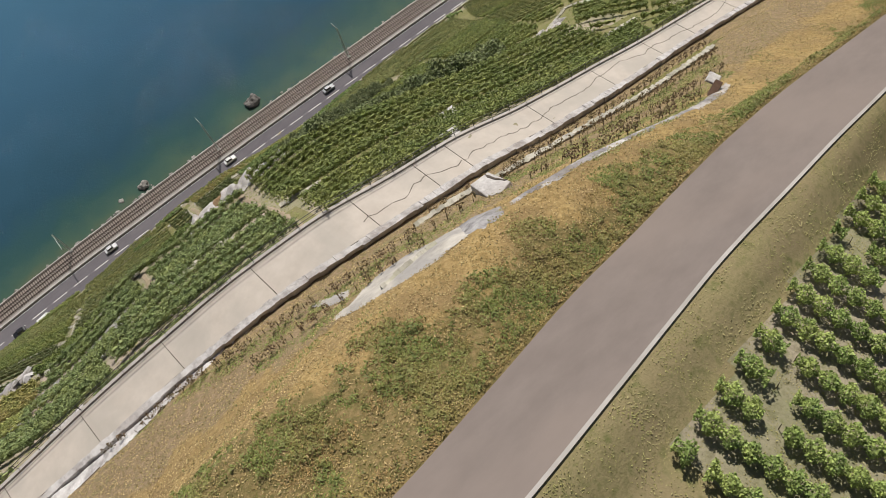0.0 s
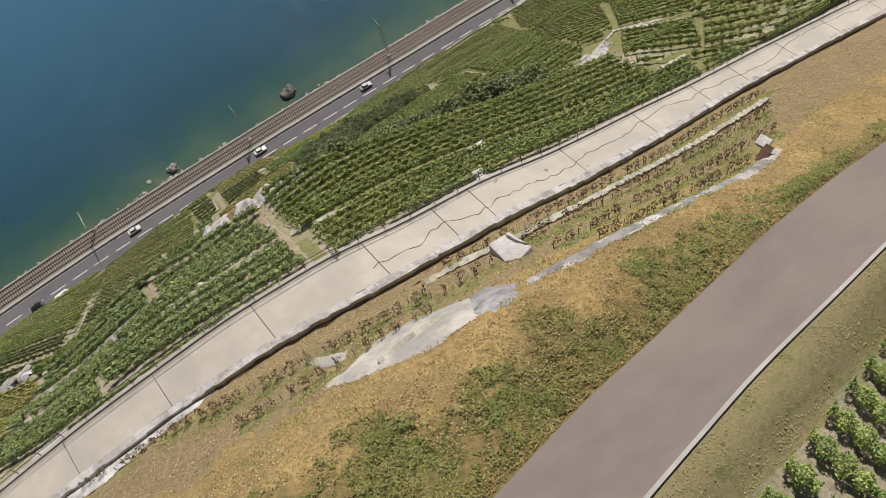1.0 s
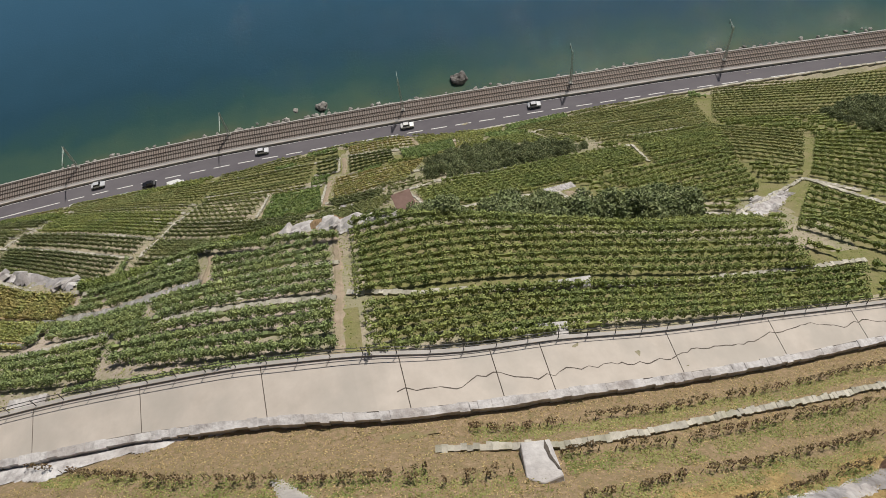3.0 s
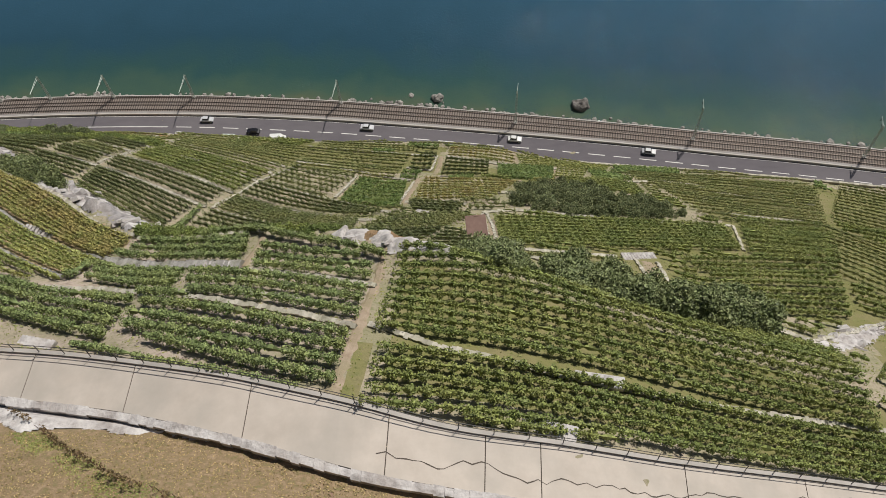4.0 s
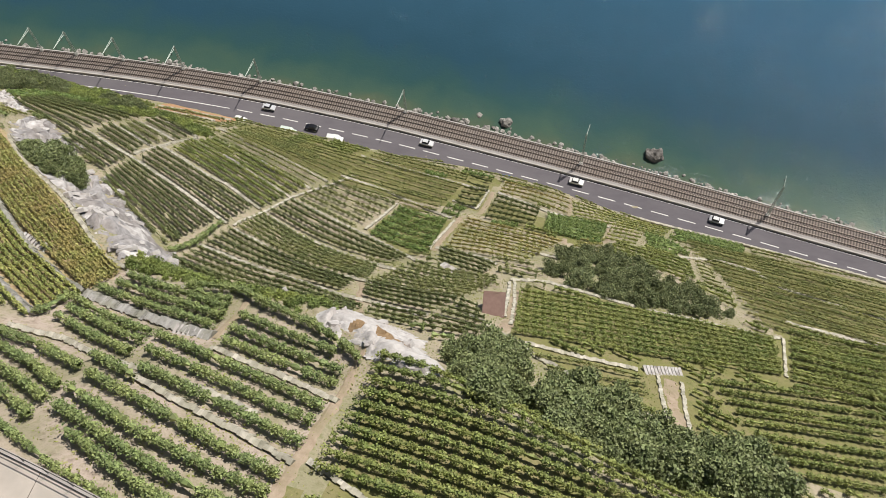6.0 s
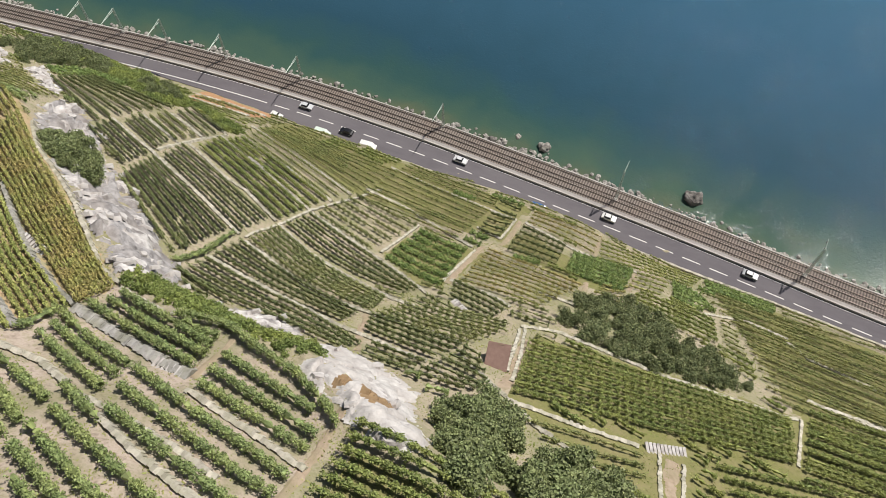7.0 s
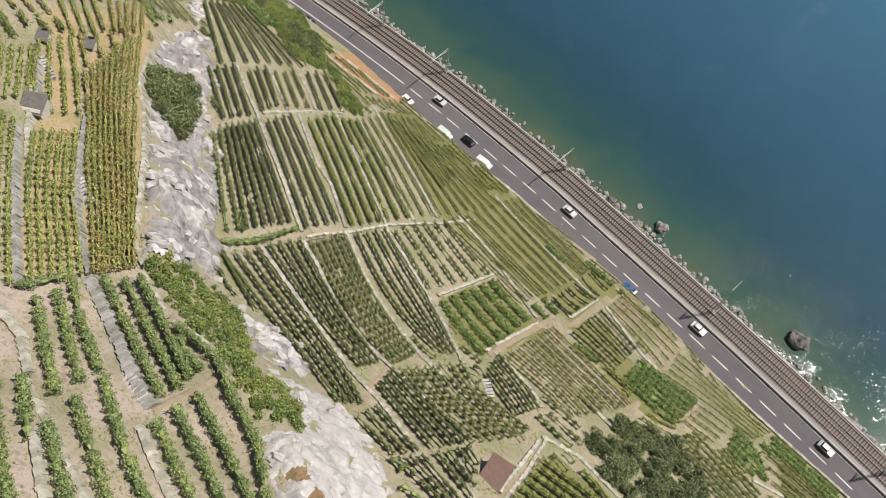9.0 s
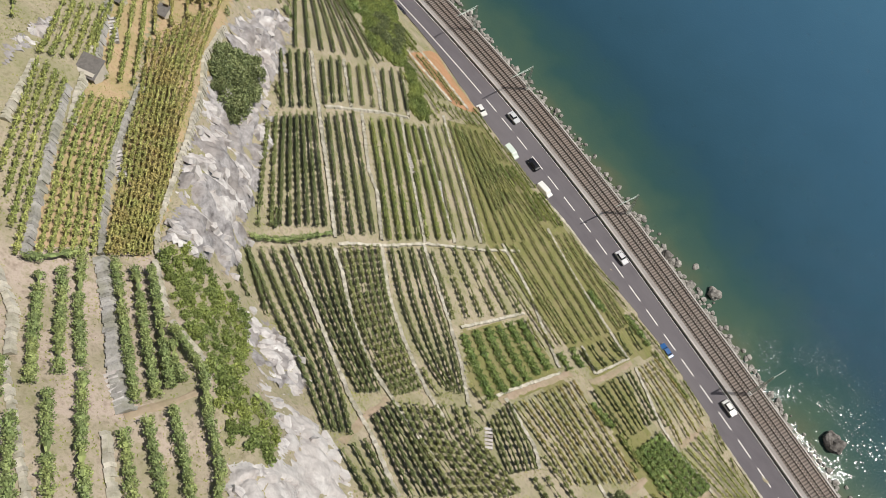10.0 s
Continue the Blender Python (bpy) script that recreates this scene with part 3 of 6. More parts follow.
x = -184.0
while x < 203:
    solid = -118 < x < -66
    me, x = stripe(x, 4.6 if solid else 4.0, MID, 0.22, ROAD_Z + 0.003)
    part("lane_dash", me, road, "white painted lane dash")
    x = along(MID, x, 0.05 if solid else 2.1)
for f, lab in ((shift(ROAD_OUT, -0.35), "thin white edge line"),):
    n = 90
    for i in range(n):
        a = X0 + (X1 - X0) * i / n
        me, _ = stripe(a, 4.3, f, 0.1, ROAD_Z + 0.003)
        part("edge_line", me, road, lab)

kerb_low = new("trim", ribbon("lake_kerb", X0, X1, ROAD_OUT, shift(ROAD_OUT, 0.35), lambda x, y: ROAD_Z + 0.55, KERB, 0.8, cross=2))
tagged(kerb_low, "low pale concrete parapet between road and railway", "parapet", kind="structure")
walkway = new("pavement", ribbon("walkway", X0, X1, shift(ROAD_OUT, 0.35), shift(ROAD_OUT, 1.35), lambda x, y: ROAD_Z + 0.1, SHINGLE, 0.4, cross=2))
tagged(walkway, "pale gravel strip beside the tracks", "pavement", kind="structure")
bed = new("railway_bed", ribbon("railway_bed", X0, X1, shift(ROAD_OUT, 1.35), shift(ROAD_OUT, 6.5), lambda x, y: ROAD_Z + 0.12, BALLAST, 0.7))
tagged(bed, "brown stone ballast bed of a double railway", "railway bed", kind="structure")
sea_wall = new("sea_wall", ribbon("sea_wall", X0, X1, shift(ROAD_OUT, 6.5), shift(ROAD_OUT, 6.8), lambda x, y: ROAD_Z + 0.3, KERB, 2.6, cross=2))
tagged(sea_wall, "low pale stone wall along the lake side of the railway", "wall", kind="structure")


def track(name, centre):
    """One railway track: two rails on sleepers."""
    root = tagged(new(name), "railway track with brown rails on dark wooden sleepers", "railway track", "lakeside tracks")
    for side in (-0.75, 0.75):
        part("rail", ribbon("rail", X0, X1, shift(centre, side - 0.05), shift(centre, side + 0.05), lambda x, y: ROAD_Z + 0.38, RAIL, 0.16, cross=2), root)
    pieces, x = [], X0 + 1.0
    while x < X1 - 1:
        s = centre(x + 0.5) - centre(x - 0.5)
        c = Vector((x, centre(x), ROAD_Z + 0.12))
        t = Vector((1, s, 0)).normalized()
        n = Vector((-t.y, t.x, 0))
        for sx, sy, h in ((-0.13, -1.25, 0.1), (0.13, -1.25, 0.1), (0.13, 1.25, 0.1), (-0.13, 1.25, 0.1)):
            pieces.append(c + t * sx + n * sy + Vector((0, 0, h)))
        x = along(centre, x, 0.62)
    part("sleeper", quads_mesh("sleeper", np.array([tuple(p) for p in pieces]).reshape(-1, 4, 3), SLEEPER), root)["kind"] = "stuff"
    return root


track("railway_track", shift(ROAD_OUT, 2.65))
track("railway_track", shift(ROAD_OUT, 5.25))


def rock_mesh(name, r, seed, mat, squash=0.7, sub=2):
    bm = bmesh.new()
    bmesh.ops.create_icosphere(bm, subdivisions=sub, radius=r)
    off = Vector((seed * 7.3, seed * 3.1, seed * 1.7))
    for v in bm.verts:
        k = 1 + 0.45 * noise.noise(v.co / r * 1.1 + off) + 0.22 * noise.noise(v.co / r * 2.7 + off)
        v.co = Vector((v.co.x * k, v.co.y * k, v.co.z * k * squash))
    return bm_mesh(name, bm, mat)


rng = random.Random(11)
RIPRAP = [rock_mesh("riprap", 1.0, i, WET_ROCK, 0.65, 1) for i in range(9)]
verts, faces = [], []
for i in range(3600):
    x = rng.uniform(X0, X1)
    y = SHORE(x) + rng.gauss(0.35, 0.65) + (1.8 if rng.random() < 0.12 else 0)
    me = rng.choice(RIPRAP)
    k = rng.uniform(0.25, 0.75) * (1.7 if rng.random() < 0.06 else 1)
    m = pose(x, y, max(0.0, float(ground(x, y))) + 0.1, rng.uniform(-20, 20), rng.uniform(-20, 20), rng.uniform(0, 360)) @ Matrix.Diagonal((k, k, k, 1))
    base = len(verts)
    verts += [m @ v.co for v in me.vertices]
    faces += [tuple(base + j for j in p.vertices) for p in me.polygons]
shore_stones = new("shore_stones", mesh_from("shore_stones", verts, faces, WET_ROCK))
tagged(shore_stones, "loose grey and brown boulders along the waterline", "boulders", kind="stuff")

for x, y, z, r, seed, text in ((43.1, 159.6, 0.3, 2.1, 3, "large rounded grey boulder standing in the shallows"), (6.1, 161.9, 0.2, 1.5, 5, "pale boulder in the shallow water"),
                               (-6.5, 159.2, 0.6, 1.2, 8, "dark broken boulder on the bank"), (-3.6, 160.0, 0.4, 0.9, 9, "pale broken boulder on the bank"), (-1.0, 163.0, -0.2, 0.8, 12, "small flat rock just above the water")):
    tagged(part("boulder", rock_mesh("boulder", r, seed, BOULDER if r > 2 or seed == 8 else WET_ROCK, 0.75, 3), m=pose(x, y, z, 0, 0, 40 * seed)), text, "boulder", "shore boulders")


def mast(x, lake_side, reach):
    """A lattice post with a bracket over the tracks."""
    y = ROAD_OUT(x) + 6.2 if lake_side else ROAD_OUT(x) + 3.95
    s = math.degrees(math.atan(SHORE(x + 1) - SHORE(x - 1)) / 2)
    root = tagged(new("railway_mast"), "pale green steel lattice railway mast with a bracket arm", "railway mast", "railway masts")
    root.matrix_basis = pose(x, y, ROAD_Z + 0.1, 0, 0, s)
    h = 8.2 if lake_side else 11.0
    for sx in (-0.24, 0.24):
        for sy in (-0.24, 0.24):
            part("post_leg", bm_mesh("post_leg", tube((sx, sy, 0), (sx * 0.6, sy * 0.6, h), 0.055, 0.045), STEEL), root)
    bm = bmesh.new()
    for k in range(9):
        z0, z1 = h * k / 9, h * (k + 1) / 9
        w0, w1 = 0.24 * (1 - 0.4 * k / 9), 0.24 * (1 - 0.4 * (k + 1) / 9)
        q = 1 if k % 2 else -1
        for d in (-1, 1):
            tube((-w0 * q, d * w0, z0), (w1 * q, d * w1, z1), 0.03, seg=4, bm=bm)
            tube((d * w0, -w0 * q, z0), (d * w1, w1 * q, z1), 0.03, seg=4, bm=bm)
    part("lattice", bm_mesh("lattice", bm, STEEL), root)
    d = -1 if lake_side else 1
    bm = bmesh.new()
    for z in (h - 0.1, h - 0.75):
        tube((0, 0, z), (0, d * reach, h - 0.2), 0.06, seg=5, bm=bm)
    for k in range(6):
        f0, f1 = k / 6, (k + 1) / 6
        tube((0, d * reach * f0, h - 0.1 - 0.1 * f0), (0, d * reach * f1, h - 0.75 + 0.55 * f1), 0.03, seg=4, bm=bm)
    part("bracket_arm", bm_mesh("bracket_arm", bm, STEEL), root)
    for k in (0.35, 0.85):
        part("insulator", bm_mesh("insulator", tube((0, d * reach * k, h - 0.5), (0, d * reach * k, h - 1.3), 0.07), DARK_STEEL), root)
    part("footing", bm_mesh("footing", box(0.9, 0.9, 0.35, (0, 0, -0.1)), KERB), root)
    return root


for x, side, reach in ((69.0, False, 3.0), (26.2, False, 3.0), (-18.3, True, 6.0), (-57.2, True, 6.0), (-78.6, True, 6.0), (-95.5, True, 6.0), (-108.7, True, 6.0), (-118.5, True, 6.0), (108.0, False, 3.0)):
    mast(x, side, reach)


# ---- cars ----
def car(paint_name, colour, length=4.0, width=1.7, height=1.48, van=False):
    paint = material(paint_name, [tuple(c * 0.92 for c in colour), colour], 1.5, 0.3, spec=0.5)
    root = new("car")
    bm = bmesh.new()
    L, W = length / 2, width / 2
    if van:
        side = [(-L, 0.35), (-L, height), (L * 0.45, height), (L * 0.72, 1.05), (L * 0.98, 0.9), (L, 0.35)]
    else:
        side = [(-L, 0.35), (-L * 0.98, 0.85), (-L * 0.72, 0.98), (L * 0.38, 0.98), (L * 0.94, 0.82), (L, 0.4)]
    ring = []
    for s in (-1, 1):
        ring.append([bm.verts.new((px, s * (W if pz < 1.0 else W * 0.93), pz)) for px, pz in side])
    n = len(side)
    bm.faces.new(ring[0])
    bm.faces.new(list(reversed(ring[1])))
    for i in range(n):
        j = (i + 1) % n
        bm.faces.new((ring[0][j], ring[0][i], ring[1][i], ring[1][j]))
    bmesh.ops.recalc_face_normals(bm, faces=bm.faces[:])
    part("body", bm_mesh("body", bm, paint, 0.07), root)
    if van:
        g = box(0.05, width * 0.8, 0.5, (L * 0.6, 0, 1.1), (0, -38, 0))
        part("windscreen", bm_mesh("windscreen", g, GLASS), root)
    else:
        c = box(length * 0.52, width * 0.88, height - 0.96, (-L * 0.16, 0, 0.95), taper=0.74)
        part("cabin_glass", bm_mesh("cabin_glass", c, GLASS, 0.05), root, "dark tinted windows")
        r = box(length * 0.37, width * 0.66, 0.06, (-L * 0.16, 0, height - 0.03))
        part("car_roof", bm_mesh("car_roof", r, paint, 0.02), root)
    for sx in (-0.62, 0.62):
        for sy in (-1, 1):
            wheel = bm_mesh("wheel", tube((L * sx, sy * (W - 0.2), 0.32), (L * sx, sy * (W + 0.01), 0.32), 0.32, seg=14), TYRE)
            w_ob = part("wheel", wheel, root)
            part("rim", bm_mesh("rim", tube((L * sx, sy * (W + 0.01), 0.32), (L * sx, sy * (W + 0.03), 0.32), 0.2, seg=10), STEEL), w_ob)
    for sy in (-1, 1):
        part("headlight", bm_mesh("headlight", box(0.08, 0.34, 0.14, (L * 0.97, sy * (W - 0.3), 0.62)), LAMP), root)
    return root


def place(root, x, f, dy, z, flip=False):
    s = math.degrees(math.atan2(f(x + 1) - f(x - 1), 2))
    root.matrix_basis = pose(x, f(x) + dy, z, 0, 0, s + (180 if flip else 0)) @ Matrix.Diagonal((0.85, 0.85, 0.85, 1))
    return root


for name, col, x, dy, flip, van, text in (
        ("paint_silver", (0.55, 0.56, 0.58), -52.0, 2.2, False, False, "silver hatchback car driving on the lakeside road"),
        ("paint_black", (0.012, 0.012, 0.015), -39.4, -1.2, True, False, "black estate car driving on the lakeside road"),
        ("paint_pale", (0.60, 0.60, 0.62), -10.7, 2.1, False, False, "light grey saloon car driving on the lakeside road"),
        ("paint_blue", (0.03, 0.11, 0.30), 10.2, -2.1, True, False, "blue compact car driving on the lakeside road"),
        ("paint_dark", (0.02, 0.02, 0.03), -92.8, -1.9, True, False, "dark saloon car driving on the lakeside road"),
        ("paint_grey", (0.40, 0.41, 0.43), 58.0, 2.1, False, False, "silver grey car driving on the lakeside road"),
        ("paint_cream", (0.68, 0.68, 0.66), 26.0, 2.1, False, False, "white car driving on the lakeside road")):
    tagged(place(car(name, col, 5.0 if van else 4.0, height=2.2 if van else 1.48, van=van), x, MID, dy, ROAD_Z + 0.01, flip), text, "van" if van else "car", "cars on the lakeside road")
for name, col, x, van, text in (
        ("paint_park_a", (0.72, 0.72, 0.70), -57.6, False, "white car parked on the shoulder"),
        ("paint_park_c", (0.60, 0.68, 0.62), -44.6, True, "white and green van parked on the shoulder"),
        ("paint_park_d", (0.74, 0.74, 0.72), -32.7, True, "long white van parked on the shoulder")):
    tagged(place(car(name, col, 4.6 if van else 3.9, height=1.9 if van else 1.46, van=van), x, ROAD_IN, 0.95, ROAD_Z + 0.01), text, "van" if van else "car", "cars parked on the shoulder")


# ---- concrete path with its railing ----
path_top = lambda x, y: PATH_Z(x) + 0.12
path_slab = new("pavement", ribbon("path_bed", -60, 90, PATH_IN, PATH_OUT, lambda x, y: PATH_Z(x) + 0.06, CRACK, 0.9, 1.2, 3))
tagged(path_slab, "pale concrete service path with dark joints and cracks", "path", kind="structure")
JOINTS = (-60, -50, -41, -32, -23, -14.4, -5.5, 3.9, 13.65, 20.0, 23.7, 34.4, 44.5, 53.8, 60.1, 68, 76, 84, 90)
for a, b in zip(JOINTS, JOINTS[1:]):
    part("slab", ribbon("slab", a + 0.035, b - 0.035, shift(PATH_IN, 0.02), shift(PATH_OUT, -0.02), path_top, CONCRETE, 0.2, 1.0, 3), path_slab)

wander = random.Random(5)
y_off, cracks = 1.2, []
verts, faces = [], []
x = 13.0
while x < 88:
    y_off = min(3.0, max(0.7, y_off + wander.uniform(-0.28, 0.30)))
    y = PATH_IN(x) + y_off * (PATH_OUT(x) - PATH_IN(x)) / 4.0
    wid = wander.uniform(0.02, 0.05)
    verts += [(x, y - wid, path_top(x, y) + 0.004), (x, y + wid, path_top(x, y) + 0.004)]
    x += wander.uniform(0.35, 0.7)
faces = [(2 * i, 2 * i + 2, 2 * i + 3, 2 * i + 1) for i in range(len(verts) // 2 - 1)]
part("crack", mesh_from("crack", verts, faces, CRACK), path_slab, "long wandering dark crack")

upstand = new("trim", ribbon("path_kerb", -60, 90, PATH_OUT, shift(PATH_OUT, 0.3), lambda x, y: PATH_Z(x) + 0.28, KERB, 1.6, 1.2, 2))
tagged(upstand, "low concrete kerb wall on the valley edge of the path", "kerb", kind="structure")


def wall_along(name, x0, x1, f, wide, height, mat, step=0.7, seed=1, jitter=0.18):
    """A wall of uneven blocks on the ground beside a curve."""
    r = random.Random(seed)
    verts, faces = [], []
    x = x0
    while x < x1:
        d = r.uniform(0.7, 1.3) * step
        y0, y1 = f(x), f(x + d)
        top0, top1 = height(x) + r.uniform(-jitter, jitter), height(x + d) + r.uniform(-jitter, jitter)
        w2 = wide * r.uniform(0.8, 1.2) / 2
        base = len(verts)
        for drop, k in ((3.0, 1.03), (0.0, 1.0)):
            verts += [(x, y0 - w2 * k, top0 - drop), (x + d, y1 - w2 * k, top1 - drop), (x + d, y1 + w2 * k, top1 - drop), (x, y0 + w2 * k, top0 - drop)]
        faces += [(base + 4, base + 5, base + 6, base + 7)] + [(base + i, base + (i + 1) % 4, base + 4 + (i + 1) % 4, base + 4 + i) for i in range(4)]
        x += d
    return mesh_from(name, verts, faces, mat)


inner_wall = new("wall_inner", wall_along("wall_inner", -60, 90, shift(PATH_IN, -0.3), 0.62, lambda x: PATH_Z(x) + 0.2 + 0.06 * math.sin(x * 0.35), PALE_ROCK, 0.8, 4, 0.045))
tagged(inner_wall, "rough pale retaining wall on the uphill edge of the path", "retaining wall", kind="structure")

railing = tagged(new("railing"), "thin dark steel railing with two cables along the path", "railing")
rail_y = shift(PATH_OUT, 0.14)
x = -58.0
while x < 88:
    z = PATH_Z(x) + 0.26
    part("post", bm_mesh("post", tube((x, rail_y(x), z), (x, rail_y(x) + 0.06, z + 1.0), 0.035, seg=5), DARK_STEEL), railing)
    x = along(rail_y, x, 2.35)
for h in (0.5, 0.98):
    part("cable", ribbon("cable", -58, 88, shift(rail_y, 0.02), shift(rail_y, 0.06), lambda x, y: PATH_Z(x) + 0.26 + h, DARK_STEEL, 0.04, 1.2, 2), railing)

# ---- upper road ----
upper_mid = UPPER_Z
upper = new("road", ribbon("upper_road", -60, 90, UPPER_IN, UPPER_OUT, lambda x, y: upper_mid(x) + 0.1, UPPER_ASPHALT, 0.35, 1.2, 3))
tagged(upper, "smooth brownish-grey asphalt lane across the dry slope", "road", kind="structure")
kerb_up = new("trim", ribbon("upper_kerb", -60, 90, shift(UPPER_IN, -0.2), shift(UPPER_IN, 0.02), lambda x, y: upper_mid(x) + 0.15, KERB, 0.4, 1.2, 2))
tagged(kerb_up, "pale kerb stones along the uphill edge of the lane", "kerb", kind="structure")


# ---- vineyards ----
gen = np.random.default_rng(21)


def leaves_at(centres, size, tilt=0.9, ratio=0.75):
    """Corners of one leaf-shaped quad at each centre, turned at random."""
    n = len(centres)
    normal = gen.normal(0, tilt, (n, 3)) + np.array((0, 0.15, 0.75))
    normal /= np.linalg.norm(normal, axis=1, keepdims=True)
    side = np.cross(normal, gen.normal(0, 1, (n, 3)))
    side /= np.linalg.norm(side, axis=1, keepdims=True)
    other = np.cross(normal, side)
    s = (size * gen.uniform(0.6, 1.35, n))[:, None]
    a, b = side * s, other * s * ratio
    return np.stack([centres - a, centres - b, centres + a, centres + b], 1)


#          width height leaf  per m  gap   clump
VINE = {
    "hedge": (1.0, 1.32, 0.085, 225, 0.04, 0.4),
    "dark": (0.5, 1.3, 0.085, 140, 0.04, 0.6),
    "fine": (0.52, 0.9, 0.09, 84, 0.08, 0.6),
    "dots": (0.54, 1.2, 0.09, 150, 0.05, 0.94),
    "yellow": (0.5, 0.95, 0.10, 72, 0.1, 0.6),
    "autumn": (0.5, 0.95, 0.10, 72, 0.12, 0.6),
    "green": (1.6, 0.95, 0.11, 190, 0.02, 0.2),
    "grassy": (0.76, 1.2, 0.095, 140, 0.06, 0.5),
    "sparse": (0.34, 1.0, 0.075, 62, 0.12, 0.98),
    "bushy": (1.1, 1.15, 0.075, 540, 0.09, 0.5),
    "low": (0.7, 0.6, 0.085, 130, 0.1, 0.2),
}
TEXT = {
    "hedge": "clipped green vine row on bare terrace soil", "dark": "dense dark green vine row", "fine": "low pale green vine row on a narrow terrace",
    "dots": "row of separate bushy vines", "yellow": "yellowing vine row on a narrow terrace", "autumn": "orange and green vine row turning to autumn",
    "green": "lush bright green vine row", "grassy": "leafy vine row with grass between the rows", "sparse": "sparse young vines with brown leaves on stakes", "bushy": "tall leafy vine row on the upper terrace",
    "low": "low trailing green vines along the railing",
}


def vine_row(kind, *points, joined=None):
    """One row of vines along a line of the plan."""
    wide, high, size, per, gap, clump = VINE[kind]
    line = np.array(points, float)
    a, b = line[0], line[-1]
    for _ in range(24):
        a = a if a[1] < ROAD_IN(a[0]) - 1.1 else a + (b - a) * 0.06
        b = b if b[1] < ROAD_IN(b[0]) - 1.1 else b + (a - b) * 0.06
    if max(a[1] - ROAD_IN(a[0]), b[1] - ROAD_IN(b[0])) > -1.0:
        return None
    line[0], line[-1] = a, b
    walked = np.concatenate([[0.0], np.cumsum(np.linalg.norm(np.diff(line, axis=0), axis=1))])
    length = float(walked[-1])
    if length < 1.0:
        return None
    if kind == "fine":
        joined = REST

    def spot(t):
        return np.column_stack([np.interp(t * length, walked, line[:, k]) for k in (0, 1)])

    n = int(length * per)
    t = gen.uniform(0, 1, n)
    bend = 0.25 * math.sin(length) if len(line) == 2 else 0.0
    if clump:
        k = (np.round(t * length / 1.15 + 0.31 * length) - 0.31 * length) * 1.15 / length
        t = np.where(gen.uniform(0, 1, n) < clump, k + gen.normal(0, 0.24 / length, n), t)
    spots = gen.uniform(0, 1, max(1, int(length * gap * 0.6)))
    keep = np.ones(n, bool)
    for s in spots:
        keep &= np.abs(t - s) * length > gen.uniform(0.3, 0.9)
    t = np.clip(t[keep], 0, 1)
    n = len(t)
    along_row = (b - a) / np.linalg.norm(b - a)
    across = np.array((-along_row[1], along_row[0]))
    phase = math.pi / 2 + 2 * math.pi * 0.31 * length
    swell = 0.86 + (0.2 if kind in ("hedge", "low") else 0.34 if kind == "bushy" else 0.3) * np.sin(t * length * 5.46 + phase) + 0.12 * np.sin(t * length * 1.3 + 2 * phase) + gen.normal(0, 0.1, n)
    angle = gen.uniform(0, 2 * np.pi, n)
    rad = np.sqrt(gen.uniform(0.25, 1, n))
    off = np.cos(angle) * rad * wide / 2 * swell + bend * np.sin(t * np.pi)
    mid = spot(t)
    xy = mid + across * off[:, None]
    z = ground(xy[:, 0], xy[:, 1]) * 0.4 + ground(*mid.T) * 0.6
    z = z + 0.3 + high / 2 + np.sin(angle) * rad * high / 2 * swell
    quads = leaves_at(np.column_stack([xy, z]), size)
    plant = np.round(t * length / 1.15)
    if kind not in ("sparse", "bushy"):
        # dense leafy heart of the row
        steps = max(2, int(length / 0.4))
        s = np.linspace(0.01, 0.99, steps + 1)
        ring = np.linspace(0, 2 * np.pi, 7)[:6]
        fat = gen.uniform(0.4, 0.76, (steps + 1, 6)) * (0.74 + 0.4 * np.sin(s * length * 5.46 + phase))[:, None] * np.where(gen.uniform(0, 1, (steps + 1, 1)) < gap, 0.25, 1.0) * (0.6 if kind == "dots" else 1.0)
        side = np.cos(ring)[None] * fat * wide / 2 + (bend * np.sin(s * np.pi))[:, None]
        core = spot(s)
        px = core[:, :1] + across[0] * side
        py = core[:, 1:] + across[1] * side
        pz = ground(*core.T)[:, None] + 0.3 + high / 2 + np.sin(ring)[None] * fat * high / 2
        grid = np.stack([px, py, pz], -1)
        nxt = np.roll(grid, -1, 1)
        quads = np.concatenate([quads, np.stack([grid[:-1], grid[1:], nxt[1:], nxt[:-1]], 2).reshape(-1, 4, 3)])
        plant = np.concatenate([plant, np.repeat(np.round((s[:-1] + s[1:]) / 2 * length / 1.15), 6)])
    if joined is not None:
        joined.setdefault(kind, []).append(quads)
        return None
    ob = tagged(new("vine_row"), TEXT[kind], "vine row", "vine rows")
    order = np.argsort(plant, kind="stable")
    for piece in np.split(quads[order], np.flatnonzero(np.diff(plant[order])) + 1):
        part("vine", quads_mesh("vine", piece, LEAVES["hedge" if kind == "low" else kind]), ob)
    if kind in ("bushy", "sparse"):
        for s in np.arange(0.1, length, 1.15):
            p = spot(np.array([s / length]))[0]
            g = float(ground(*p))
            part("stem", bm_mesh("stem", tube((p[0], p[1], g - 0.1), (p[0] + 0.05, p[1], g + 0.8), 0.035, 0.02, 5), BARK), ob, "gnarled brown vine stem")
    return ob


TAKEN, TRODDEN, REST = [], [], {}


def vine_block(kind, rows, p, q, r, s):
    """Rows between the sides p-s and q-r of a plot."""
    TAKEN.append([p, q, r, s])
    p, q, r, s = (np.array(v) for v in (p, q, r, s))
    for i in range(rows):
        f = (i + 0.18) / (rows - 0.64)
        vine_row(kind, p + (s - p) * f, q + (r - q) * f, joined=REST if not -52 < (p[0] + r[0]) / 2 < 74 else None)


